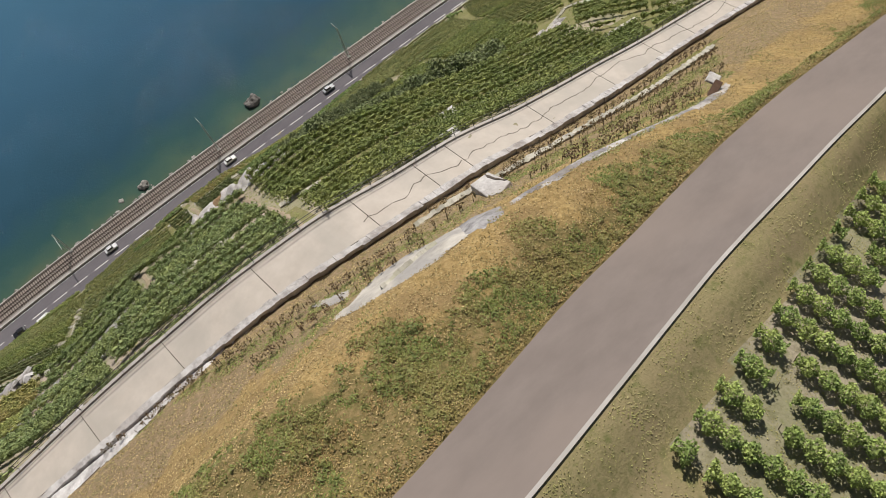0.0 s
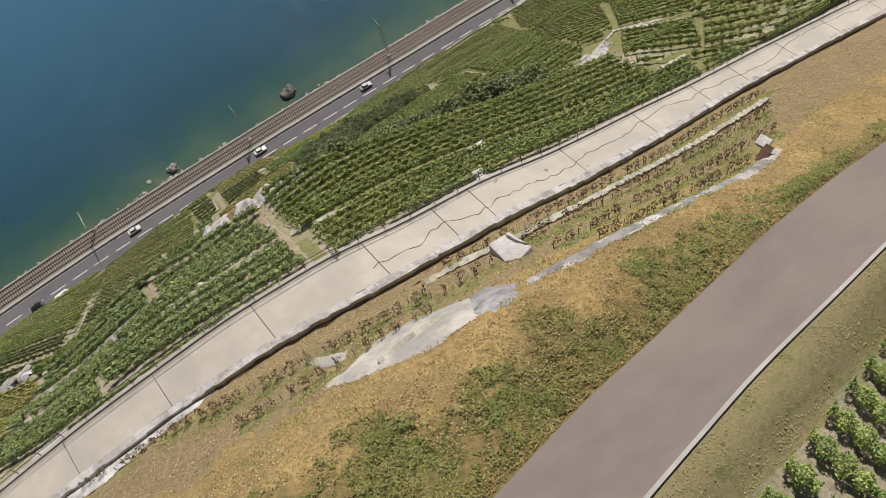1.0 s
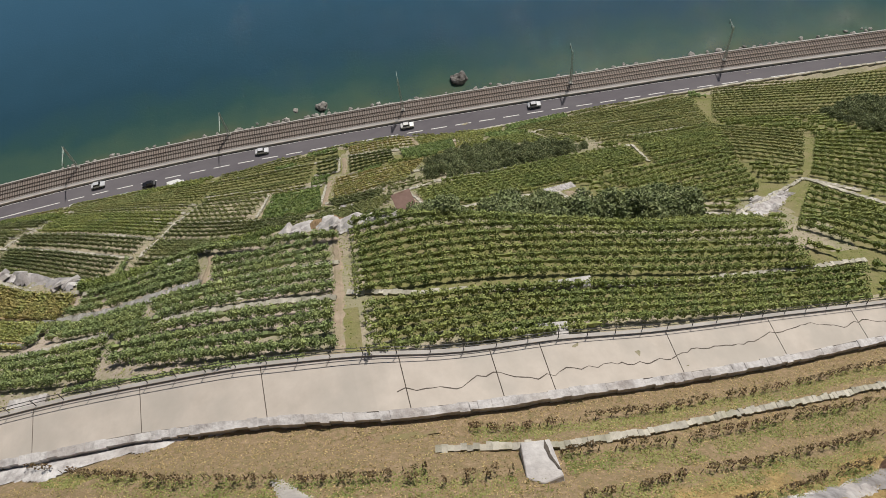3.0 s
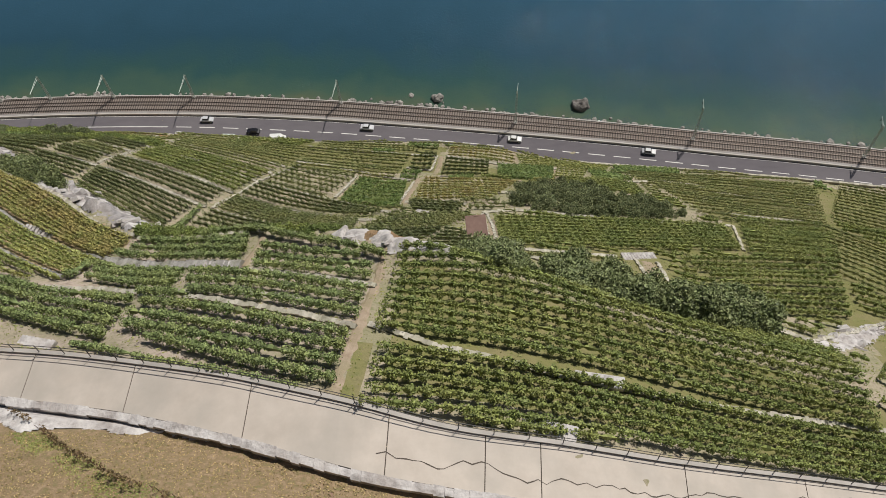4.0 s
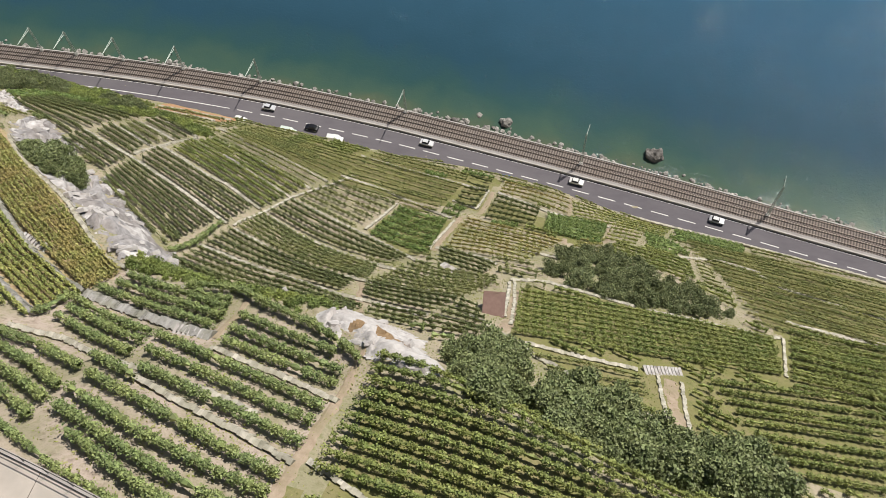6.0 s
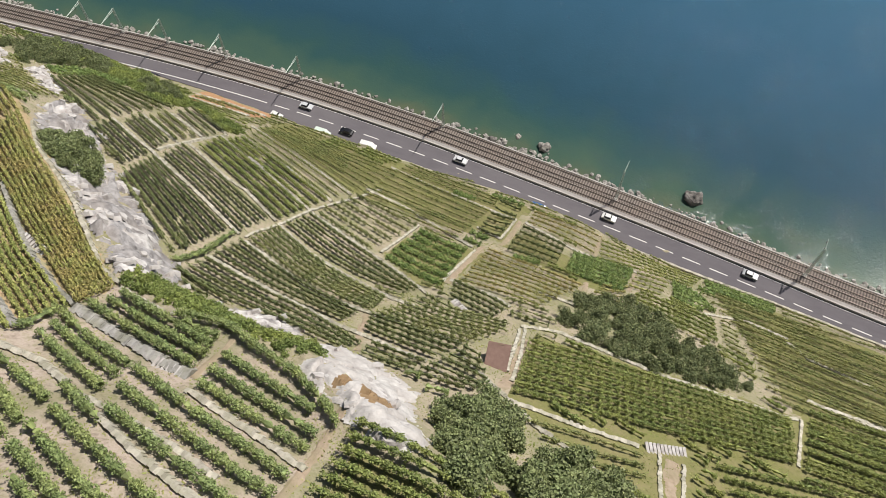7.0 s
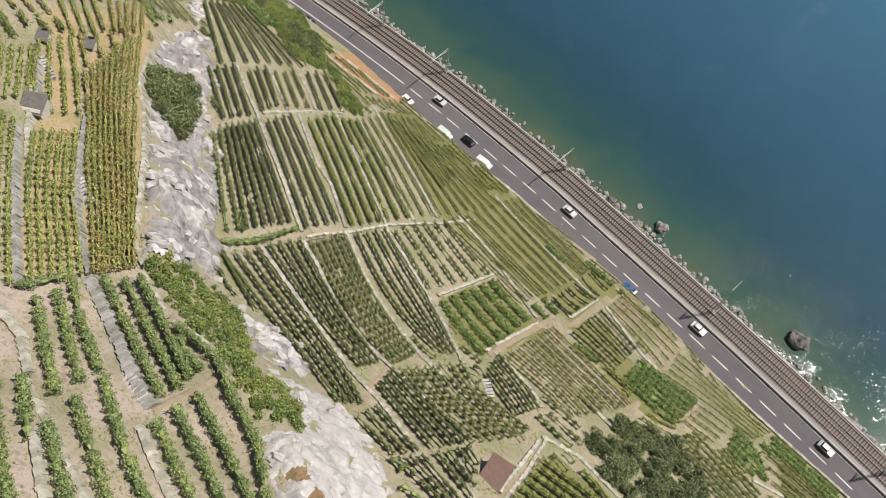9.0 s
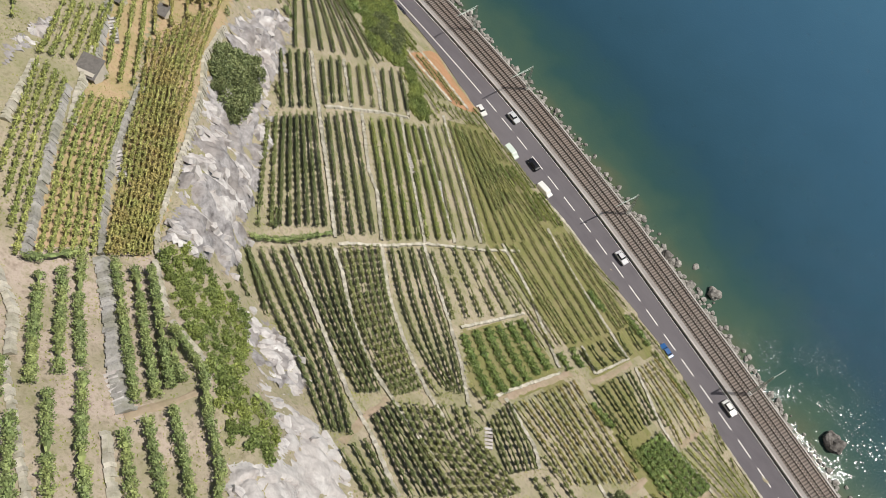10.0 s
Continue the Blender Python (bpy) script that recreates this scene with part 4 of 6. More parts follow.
def even(points, n=7):
    """A broken line cut into equal steps."""
    line = np.array(points, float)
    walked = np.concatenate([[0.0], np.cumsum(np.linalg.norm(np.diff(line, axis=0), axis=1))])
    at = np.linspace(0, walked[-1], n)
    return np.column_stack([np.interp(at, walked, line[:, k]) for k in (0, 1)])


def vine_band(kind, rows, first, last):
    """Curved rows that share out the ground between a first and a last row."""
    first, last = even(first), even(last)
    TAKEN.append([tuple(p) for p in first] + [tuple(p) for p in last[::-1]])
    for i in range(rows):
        vine_row(kind, *(first + (last - first) * (i / (rows - 1))))


def spread_line(points, step):
    """Points every step metres along a broken line of the plan."""
    out = []
    for a, b in zip(points, points[1:]):
        a, b = Vector(a), Vector(b)
        n = max(1, int((b - a).length / step))
        out += [a.lerp(b, k / n) for k in range(n)]
    return out + [Vector(points[-1])]


wall_rng = random.Random(8)


def terrace_wall(height, *points, wide=0.44):
    """A dry stone wall of uneven blocks that holds the terrace above it; tall ones lean back against the slope."""
    TRODDEN.append((0.35, points))
    line = spread_line(points, 0.38)
    verts, faces = [], []
    for a, b in zip(line, line[1:]):
        t = (b - a).normalized()
        n = Vector((-t.y, t.x))
        n = n if n.y > 0 else -n
        w2 = wide / 2 * wall_rng.uniform(0.8, 1.25)
        lean = 0.22 if height < 1.2 else wall_rng.uniform(0.4, 0.7) * min(1.5, wide / 0.44)
        g = [float(ground(e.x, e.y)) for e in (a, b, b, a)]
        rise = 0.45 if height <= 0.8 else 0.36 * height
        top = [v + rise + wall_rng.uniform(-0.06, 0.06) for v in g]
        slip = n * wall_rng.uniform(-0.07, 0.07)
        base = len(verts)
        for level, out in (([v - height * 0.9 - 0.5 for v in g], w2 + lean), (top, w2)):
            for e, s, z in zip((a, b, b, a), (-w2, -w2, out, out), level):
                p = e + slip + n * s
                verts.append((p.x, p.y, z))
        faces += [(base + 4, base + 5, base + 6, base + 7)] + [(base + i, base + (i + 1) % 4, base + 4 + (i + 1) % 4, base + 4 + i) for i in range(4)]
    ob = new("terrace_wall", mesh_from("terrace_wall", verts, faces, GREY_STONE if height >= 1.4 else STONE))
    return tagged(ob, "weathered pale dry stone terrace wall between vine plots", "stone wall", "terrace walls")


def dirt_path(wide, *points):
    """A trodden strip that lies on the slope."""
    TRODDEN.append((wide / 2 + 0.2, points))
    line = spread_line(points, 0.8)
    verts, faces = [], []
    for i, p in enumerate(line):
        t = (line[min(i + 1, len(line) - 1)] - line[max(i - 1, 0)]).normalized()
        n = Vector((-t.y, t.x))
        for s in (-1, -0.4, 0.4, 1):
            q = p + n * s * wide / 2 * wall_rng.uniform(0.75, 1.2)
            verts.append((q.x, q.y, float(ground(q.x, q.y)) + (0.1 if abs(s) < 1 else -0.02)))
    for i in range(len(line) - 1):
        for k in range(3):
            p = i * 4 + k
            faces.append((p, p + 1, p + 5, p + 4))
    ob = new("dirt_path", mesh_from("dirt_path", verts, faces, DIRT))
    return tagged(ob, "narrow trodden earth path between the vine plots", "path", "vineyard paths", "structure")


# ---- bushes ----
def shrub(kind, seed, r, high, count, size):
    """A crown of leaves in uneven clumps on a short branching trunk."""
    rs = np.random.default_rng(seed)
    root = new({"tree": "tree", "bush": "bush", "scrub": "shrub"}[kind])
    lumps = []
    for _ in range(12):
        d = rs.normal(0, 1, 3)
        d /= np.linalg.norm(d)
        lumps.append((d * np.array((r, r, high * 0.42)) * rs.uniform(0.35, 0.8) + np.array((0, 0, high * 0.58)), rs.uniform(0.3, 0.52) * r))
    pts = []
    for c, q in lumps:
        d = rs.normal(0, 1, (count // 12, 3))
        d /= np.linalg.norm(d, axis=1, keepdims=True)
        pts.append(c + d * q * rs.uniform(0.55, 1.1, (len(d), 1)))
    part("crown", quads_mesh("crown", leaves_at(np.concatenate(pts), size), LEAVES[kind]), root)
    bm = tube((0, 0, -0.6), (0.05, 0, high * 0.45), 0.05 * r + 0.03, 0.03 * r + 0.015)
    for c, q in lumps[:6]:
        tube((0.05, 0, high * 0.3), tuple(c * 0.9), 0.025 * r + 0.01, 0.01, 5, bm)
    part("trunk", bm_mesh("trunk", bm, BARK), root)
    return root


SHAPE = {"tree": (1.9, 2.9, 3600, 0.125), "bush": (1.5, 1.9, 2400, 0.10), "scrub": (0.9, 1.1, 330, 0.13)}
SHRUB_TEXT = {"tree": "broad grey-green deciduous tree on the slope", "bush": "dense dark green bush", "scrub": "low yellow-green shrub on the slope"}
STOCK = {k: [shrub(k, 30 + i, *SHAPE[k]) for i in range(4)] for k in ("tree", "bush")}
seed_shrub = shrub("scrub", 77, *SHAPE["scrub"])
SCRUB = next(o for o in seed_shrub.children if o.name.startswith("crown")).data.vertices
tagged(seed_shrub, "low yellow-green shrub on the slope", "bush", "slope shrubs").matrix_basis = pose(-16.0, 69.5, float(ground(-16.0, 69.5)) - 0.1)
for kind, stock in STOCK.items():
    for ob in stock:
        tagged(ob, SHRUB_TEXT[kind], "tree" if kind == "tree" else "bush", kind + " thickets")
used = set()
UNDERGROWTH = []


def inside(p, poly):
    hit = False
    for a, b in zip(poly, poly[1:] + poly[:1]):
        if (a[1] > p[1]) != (b[1] > p[1]) and p[0] < (b[0] - a[0]) * (p[1] - a[1]) / (b[1] - a[1]) + a[0]:
            hit = not hit
    return hit


plant_rng = random.Random(4)


def thicket(kind, *poly, lift=0.0, grow=1.0):
    """Bushes of one kind that fill an outline of the plan."""
    TAKEN.append(list(poly))
    gap = {"tree": 1.65, "bush": 2.3, "scrub": 0.85}[kind]
    xs, ys = [p[0] for p in poly], [p[1] for p in poly]
    y = min(ys)
    while y < max(ys):
        x = min(xs)
        while x < max(xs):
            q = (x + plant_rng.uniform(-0.5, 0.5) * gap, y + plant_rng.uniform(-0.5, 0.5) * gap)
            if inside(q, list(poly)) and q[1] < ROAD_IN(q[0]) - 1.8:
                src = plant_rng.choice(STOCK[kind]) if kind != "scrub" else None
                k = plant_rng.uniform(0.7, 1.25) * grow
                m = pose(q[0], q[1], float(ground(*q)) - 0.1 + lift, 0, 0, plant_rng.uniform(0, 360))
                if kind == "scrub":
                    co = np.empty(len(SCRUB) * 3)
                    SCRUB.foreach_get("co", co)
                    turn = np.array(m.to_3x3()) * k
                    UNDERGROWTH.append((co.reshape(-1, 3) @ turn.T + np.array(m.translation)).reshape(-1, 4, 3))
                    x += gap
                    continue
                if src.name not in used:
                    used.add(src.name)
                    src.matrix_basis = m @ Matrix.Diagonal((k, k, k, 1))
                else:
                    ob = copy_thing(src, m)
                    ob.scale = (k, k, k * plant_rng.uniform(0.85, 1.15))
            x += gap
        y += gap * 0.9


vine_band("dark", 4, ((-58.0, 98.9), (-46.1, 93.0)), ((-59.2, 103.9), (-46.3, 97.4)))
vine_band("dark", 3, ((-57.9, 105.9), (-47.0, 100.4)), ((-58.9, 109.7), (-48.1, 103.9)))
vine_band("dots", 3, ((-58.0, 111.0), (-47.9, 105.6)), ((-59.9, 116.0), (-48.4, 110.1)))
vine_band("dark", 3, ((-59.7, 119.2), (-47.7, 112.4)), ((-61.8, 124.7), (-49.2, 118.0)))
vine_band("dots", 2, ((-43.5, 89.3), (-27.6, 79.4)), ((-44.5, 91.0), (-27.6, 81.1)))
vine_band("dark", 6, ((-44.5, 92.2), (-27.5, 82.2)), ((-44.8, 97.1), (-26.1, 88.1)))
vine_band("dark", 4, ((-44.6, 99.3), (-24.3, 89.5)), ((-46.0, 104.5), (-23.8, 94.4)))
vine_band("grassy", 4, ((-45.2, 107.5), (-22.6, 96.4)), ((-46.7, 113.9), (-22.0, 101.5)))
vine_band("grassy", 3, ((-45.8, 115.3), (-21.8, 103.0)), ((-45.7, 118.5), (-21.4, 107.5)))
vine_band("fine", 3, ((-46.2, 120.5), (-21.3, 108.8)), ((-47.9, 125.6), (-20.9, 113.2)))
vine_band("fine", 8, ((-49.3, 128.5), (-20.2, 114.6)), ((-40.4, 133.1), (-19.3, 132.9)))
vine_band("dark", 4, ((-24.3, 76.5), (-16.0, 75.3), (-6.5, 74.1), (0.9, 72.7)), ((-24.3, 80.9), (-13.9, 79.0), (-4.1, 77.0), (2.2, 74.8)))
vine_band("dark", 4, ((-24.1, 82.8), (-16.1, 81.0), (-8.4, 79.5), (-2.2, 78.8)), ((-23.1, 86.9), (-16.0, 84.5), (-9.2, 82.5), (-1.4, 80.9)))
vine_band("dots", 6, ((-22.4, 88.3), (-13.9, 85.2), (-6.3, 83.0), (-0.4, 82.5)), ((-21.8, 93.7), (-14.5, 90.3), (-6.7, 87.5), (0.1, 86.1)))
vine_band("dots", 5, ((0.6, 82.5), (6.8, 81.7), (13.9, 81.4)), ((2.9, 86.4), (8.5, 85.3), (16.4, 86.5)))
vine_band("dark", 4, ((-21.3, 95.7), (-13.2, 92.2), (-5.2, 89.9), (1.2, 89.6)), ((-20.5, 100.8), (-13.9, 98.2), (-5.7, 95.4), (2.8, 91.5)))
vine_band("dots", 6, ((-20.3, 102.5), (-13.5, 100.2), (-8.4, 98.4)), ((-19.1, 114.0), (-12.4, 112.6), (-6.4, 111.7)))
vine_band("dark", 3, ((3.5, 72.9), (9.3, 72.7)), ((3.3, 75.8), (10.6, 75.1)))
vine_band("dark", 4, ((0.9, 78.6), (7.3, 77.5), (11.5, 76.8)), ((0.3, 81.6), (7.3, 80.9), (13.3, 80.3)))
vine_band("dark", 4, ((7.4, 92.7), (11.0, 91.4), (14.8, 90.1)), ((6.3, 97.4), (12.0, 95.7), (15.8, 94.0)))
vine_band("yellow", 6, ((-42.6, 69.0), (-34.5, 64.0), (-22.8, 58.1)), ((-41.8, 72.6), (-33.5, 67.1), (-22.5, 61.8)))
vine_band("yellow", 4, ((-58.3, 78.0), (-51.9, 74.0), (-45.6, 70.7)), ((-59.8, 82.1), (-51.5, 78.2), (-44.2, 74.4)))
vine_band("yellow", 4, ((-46.9, 66.9), (-37.5, 61.8), (-32.1, 58.7)), ((-44.3, 68.1), (-37.9, 64.4), (-30.4, 60.3), (-22.9, 56.6)))
vine_band("yellow", 5, ((-56.3, 72.6), (-50.5, 69.2), (-47.3, 67.0)), ((-56.8, 76.4), (-50.9, 73.0), (-47.6, 71.0)))
vine_band("autumn", 9, ((-52.1, 79.5), (-43.2, 75.0), (-35.5, 69.9), (-29.2, 66.6), (-22.2, 62.8)), ((-59.4, 90.9), (-46.2, 82.0), (-36.4, 76.2), (-29.5, 71.1), (-21.0, 66.2)))
vine_band("yellow", 4, ((-71, 86.5), (-60, 82.6)), ((-73, 91.5), (-61, 87)))
vine_band("autumn", 5, ((-72, 93.5), (-60.5, 88.2)), ((-72, 98.5), (-60, 91.4)))
for points in (
    ((-6.9, 44.9), (0.9, 42.1), (6.2, 40.7), (9.6, 40.0)), ((-9.9, 47.0), (-0.9, 44.1), (5.1, 42.6), (9.4, 42.0)), ((-10.5, 48.8), (-1.2, 45.8), (5.4, 44.3), (9.4, 43.7)), ((-10.5, 50.7), (-2.0, 48.2), (4.5, 46.3), (9.5, 45.2)),
    ((-25.5, 50.4), (-19.6, 48.7), (-14.5, 46.9), (-10.6, 45.5)), ((-27.0, 52.2), (-20.7, 50.3), (-15.2, 48.7), (-11.0, 47.2)), ((-27.5, 53.9), (-21.6, 52.2), (-16.1, 50.7), (-11.2, 48.7)), ((-27.5, 55.4), (-22.1, 53.6), (-17.9, 53.0), (-11.6, 51.2)), ((-12.1, 53.0), (-5.9, 50.9)),
    ((-6.8, 52.4), (1.4, 50.2), (7.3, 48.8), (9.6, 48.4)), ((-8.2, 54.8), (0.1, 52.6), (5.7, 51.2), (9.4, 50.5)), ((-9.2, 57.2), (-1.4, 54.9), (5.7, 53.2), (9.4, 52.3)),
    ((-2.9, 57.9), (3.6, 56.3), (9.2, 55.2)), ((-3.2, 59.7), (3.2, 58.2), (9.0, 56.8)), ((-3.5, 61.7), (2.0, 60.4), (7.5, 59.0)), ((-11.6, 64.8), (-5.5, 65.2), (-1.7, 63.8), (3.6, 62.4), (8.3, 59.8), (10.2, 58.2)),
    ((-20.6, 57.5), (-14.3, 55.4), (-9.2, 54.0)), ((-21.0, 59.2), (-13.5, 56.8), (-9.6, 55.8)), ((-22.1, 60.9), (-16.2, 58.8), (-10.0, 57.3)),
    ((-21.3, 63.3), (-13.9, 61.5), (-5.0, 59.5)), ((-19.8, 64.5), (-10.8, 62.3), (-4.8, 61.0)), ((-19.4, 65.8), (-11.4, 63.8), (-5.3, 62.3)), ((-9.8, 64.2), (-5.4, 63.4)), ((-22.4, 57.0), (-22.8, 61.3)),
):
    vine_row("hedge", *points)
    TRODDEN.append((0.6, points))
vine_row("low", (-13.1, 44.6), (-5.0, 41.9), (0.9, 40.5), (7.2, 39.1))
TAKEN.append([(-24.0, 54.0), (-23.5, 66.5), (-12.0, 66.0), (0.0, 64.5), (10.6, 58.5), (10.4, 38.6), (-11.0, 43.2), (-24.0, 46.0)])

terrace_wall(0.6, (-59.9, 105.0), (-52.8, 101.6), (-45.9, 98.5), (-41.0, 96.2), (-32.3, 92.2), (-24.4, 88.4))
terrace_wall(0.6, (-59.4, 110.7), (-52.7, 107.6), (-47.4, 105.0))
terrace_wall(0.6, (-59.8, 117.1), (-53.4, 114.3), (-48.2, 111.4))
terrace_wall(0.6, (-59.2, 123.5), (-48.3, 117.5))
terrace_wall(0.6, (-46.8, 100.0), (-47.0, 104.7), (-47.8, 111.1), (-47.9, 117.2))
terrace_wall(0.6, (-46.5, 106.5), (-34.8, 100.4), (-30.8, 99.4), (-22.9, 95.1))
terrace_wall(0.6, (-47.4, 115.2), (-37.7, 109.8), (-31.9, 107.3), (-24.5, 103.7), (-21.5, 102.2))
terrace_wall(0.6, (-46.8, 119.8), (-37.0, 115.0), (-29.7, 111.3), (-26.3, 110.3), (-20.9, 108.1))
terrace_wall(0.6, (-50.9, 128.1), (-40.5, 122.5), (-31.1, 118.7), (-20.4, 113.7))
terrace_wall(0.6, (-24.7, 81.8), (-19.9, 80.9), (-12.1, 79.3), (-2.4, 77.3), (2.6, 77.0), (8.6, 75.7), (10.7, 75.4))
terrace_wall(0.6, (-22.8, 87.3), (-19.3, 86.4), (-12.6, 83.7), (-5.9, 81.9), (-0.7, 81.9), (7.7, 81.9), (13.0, 81.3))
terrace_wall(0.6, (-22.0, 94.5), (-14.5, 90.8), (-7.4, 88.6), (-3.1, 87.5), (1.1, 86.8), (4.6, 86.5))
terrace_wall(0.6, (-21.1, 101.7), (-14.7, 99.6), (-8.2, 97.4), (-2.0, 94.8), (4.5, 91.2))
terrace_wall(0.6, (5.4, 97.8), (13.2, 96.4), (16.1, 94.7))
terrace_wall(0.6, (-23.3, 88.3), (-21.9, 94.9), (-21.3, 102.4), (-19.1, 112.6), (-17.8, 121.9))
terrace_wall(1.3, (-38.2, 60.9), (-46.5, 66.2))
terrace_wall(1.6, (-43.7, 67.8), (-38.1, 64.7), (-33.2, 62.1), (-27.9, 59.4), (-23.0, 57.0))
terrace_wall(1.6, (-44.3, 75.1), (-41.8, 73.2), (-38.0, 70.4), (-33.6, 67.5), (-30.8, 65.8), (-26.0, 63.6), (-22.5, 62.4))
terrace_wall(0.8, (-57.5, 90.7), (-49.7, 84.6), (-42.0, 80.3), (-35.1, 76.1), (-28.0, 70.7), (-24.6, 68.2), (-20.8, 66.9))
terrace_wall(1.4, (-48.0, 72.1), (-58.2, 77.3))
terrace_wall(1.4, (-22.2, 62.1), (-12.4, 59.8), (-7.5, 58.7), (-4.6, 58.3), wide=0.9)
terrace_wall(0.6, (-20.2, 66.4), (-13.0, 64.7))
dirt_path(1.0, (2.7, 73.4), (0.7, 77.5), (-0.4, 81.4))
dirt_path(0.9, (-4.3, 58.2), (-4.2, 61.1), (-4.1, 64.1))
terrace_wall(1.3, (-23.0, 54.7), (-17.5, 54.6), (-12.6, 53.3))
terrace_wall(0.9, (-12.4, 52.9), (-5.0, 52.0), (0.3, 51.2), (5.0, 50.0))
vine_band("autumn", 4, [(-60.5, 83.6), (-53.2, 80.4)], [(-60.8, 89.6), (-58.0, 88.6)])
vine_band("dots", 3, [(2.8, 87.6), (8.5, 86.6), (16.8, 87.6)], [(4.4, 90.6), (9.0, 88.8), (17.2, 89.4)])
vine_band("dark", 3, [(10.0, 72.6), (16.5, 72.4)], [(11.3, 75.0), (18.8, 73.8)])
vine_band("dark", 4, [(12.2, 76.6), (18.4, 75.4)], [(13.8, 80.2), (16.2, 79.4)])
vine_block("dark", 8, (-85.0, 115.5), (-59.7, 101.9), (-62.0, 120.3), (-86.1, 125.4))
vine_block("fine", 5, (-49.1, 129.7), (-26.2, 121.9), (-28.6, 129.2), (-47.9, 137.2))
vine_block("fine", 3, (-19.1, 113.7), (1.3, 113.0), (1.5, 117.5), (-19.9, 119.7))
vine_block("fine", 5, (-19.2, 120.5), (2.0, 118.4), (2.8, 128.4), (-20.8, 134.2))
vine_block("fine", 3, (-20.5, 135.6), (3.0, 131.3), (2.7, 135.3), (-20.7, 141.3))
vine_block("green", 6, (-5.9, 97.9), (4.9, 95.0), (4.1, 109.8), (-5.3, 111.0))
vine_block("green", 2, (2.3, 113.1), (5.5, 112.7), (6.3, 116.8), (2.3, 117.9))
vine_block("dark", 4, (3.4, 118.6), (7.7, 118.0), (8.4, 127.9), (3.3, 127.6))
vine_block("dark", 2, (3.3, 129.5), (8.1, 128.3), (8.1, 133.8), (3.2, 135.3))
vine_block("autumn", 9, (6.7, 98.1), (20.0, 97.3), (25.4, 109.4), (7.3, 112.4))
vine_block("dark", 5, (10.4, 114.0), (19.6, 113.1), (19.8, 123.1), (10.6, 125.8))
vine_block("autumn", 4, (10.8, 128.1), (25.3, 124.2), (25.8, 134.7), (10.7, 134.8))
vine_block("green", 6, (21.6, 113.1), (32.2, 113.0), (33.5, 123.9), (21.6, 121.1))
vine_block("yellow", 5, (26.3, 122.6), (45.6, 128.4), (48.1, 135.2), (25.9, 132.9))
vine_block("autumn", 4, (26.7, 106.1), (32.0, 107.4), (32.9, 115.5), (28.5, 112.6))
vine_block("yellow", 4, (33.0, 115.7), (38.9, 116.9), (41.0, 125.5), (34.4, 123.8))
vine_block("grassy", 9, (20.8, 87.3), (59.0, 93.3), (58.1, 84.2), (21.6, 75.0))
vine_block("fine", 3, (24.0, 71.3), (37.5, 73.6), (38.1, 70.1), (28.5, 67.7))
vine_block("grassy", 9, (46.7, 77.5), (72.6, 83.7), (65.2, 66.0), (52.6, 63.8))
vine_block("grassy", 6, (62.8, 98.0), (80.7, 102.0), (73.2, 85.0), (59.6, 84.5))
vine_block("fine", 9, (47.1, 127.6), (93.7, 132.9), (81.4, 103.5), (60.5, 102.2))
vine_block("grassy", 10, (11.5, 59.2), (58.0, 56.9), (55.7, 44.5), (11.2, 46.6))
vine_block("grassy", 5, (11.8, 44.3), (61.5, 43.6), (56.8, 38.4), (11.7, 37.6))
vine_block("bushy", 13, (10.9, 3.2), (12.6, -7.3), (37.9, -4.0), (38.1, 5.9))
vine_block("grassy", 8, (72.5, 65.1), (76.0, 55.7), (66.4, 45.9), (58.7, 51.4))
vine_block("grassy", 7, (62.0, 94.3), (79.6, 96.8), (73.2, 82.9), (58.7, 81.4))
vine_block("fine", 15, (51.1, 130.0), (92.2, 126.0), (80.2, 98.4), (56.6, 96.7))
vine_block("fine", 14, (101.5, 133.1), (142.5, 118.5), (116.1, 92.1), (84.4, 106.1))
vine_block("fine", 11, (80.9, 100.8), (91.0, 88.5), (76.7, 71.4), (68.0, 81.2))
vine_block("grassy", 11, (91.2, 86.0), (103.2, 79.6), (82.1, 58.9), (75.6, 68.7))
terrace_wall(0.8, (63.0, 100.3), (81.3, 103.5))
terrace_wall(1.0, (74.0, 68.0), (77.9, 56.4))

terrace_wall(0.8, (-7.0, 98.8), (-6.6, 105.1), (-6.3, 112.8))
terrace_wall(1.0, (4.5, 96.6), (4.7, 102.0), (5.3, 111.1))
terrace_wall(0.6, (-19.8, 118.8), (-10.0, 117.2), (4.5, 111.6))
terrace_wall(0.6, (2.7, 119.8), (8.1, 117.9), (8.4, 128.5))
terrace_wall(0.6, (-22.3, 134.8), (-10.6, 131.4), (8.6, 127.9))
terrace_wall(0.6, (19.1, 102.4), (22.9, 102.0), (25.2, 101.7))
terrace_wall(0.6, (10.4, 128.0), (20.6, 123.3), (26.1, 122.7), (34.4, 124.1))
terrace_wall(1.0, (18.9, 90.4), (23.9, 92.3), (28.6, 92.0), (39.3, 91.4), (48.1, 92.5), (57.7, 93.6), (60.5, 94.5))
terrace_wall(1.2, (21.7, 73.3), (29.6, 73.7), (37.2, 74.9))
terrace_wall(1.0, (19.0, 89.7), (19.9, 78.7))
terrace_wall(0.8, (63.3, 100.9), (69.0, 100.3), (81.3, 103.2))
terrace_wall(0.8, (62.2, 120.2), (66.4, 115.5), (79.0, 114.1), (86.0, 114.2))
terrace_wall(0.8, (47.3, 117.2), (56.0, 121.4), (63.8, 120.3))
terrace_wall(1.0, (61.1, 94.8), (58.6, 83.9))
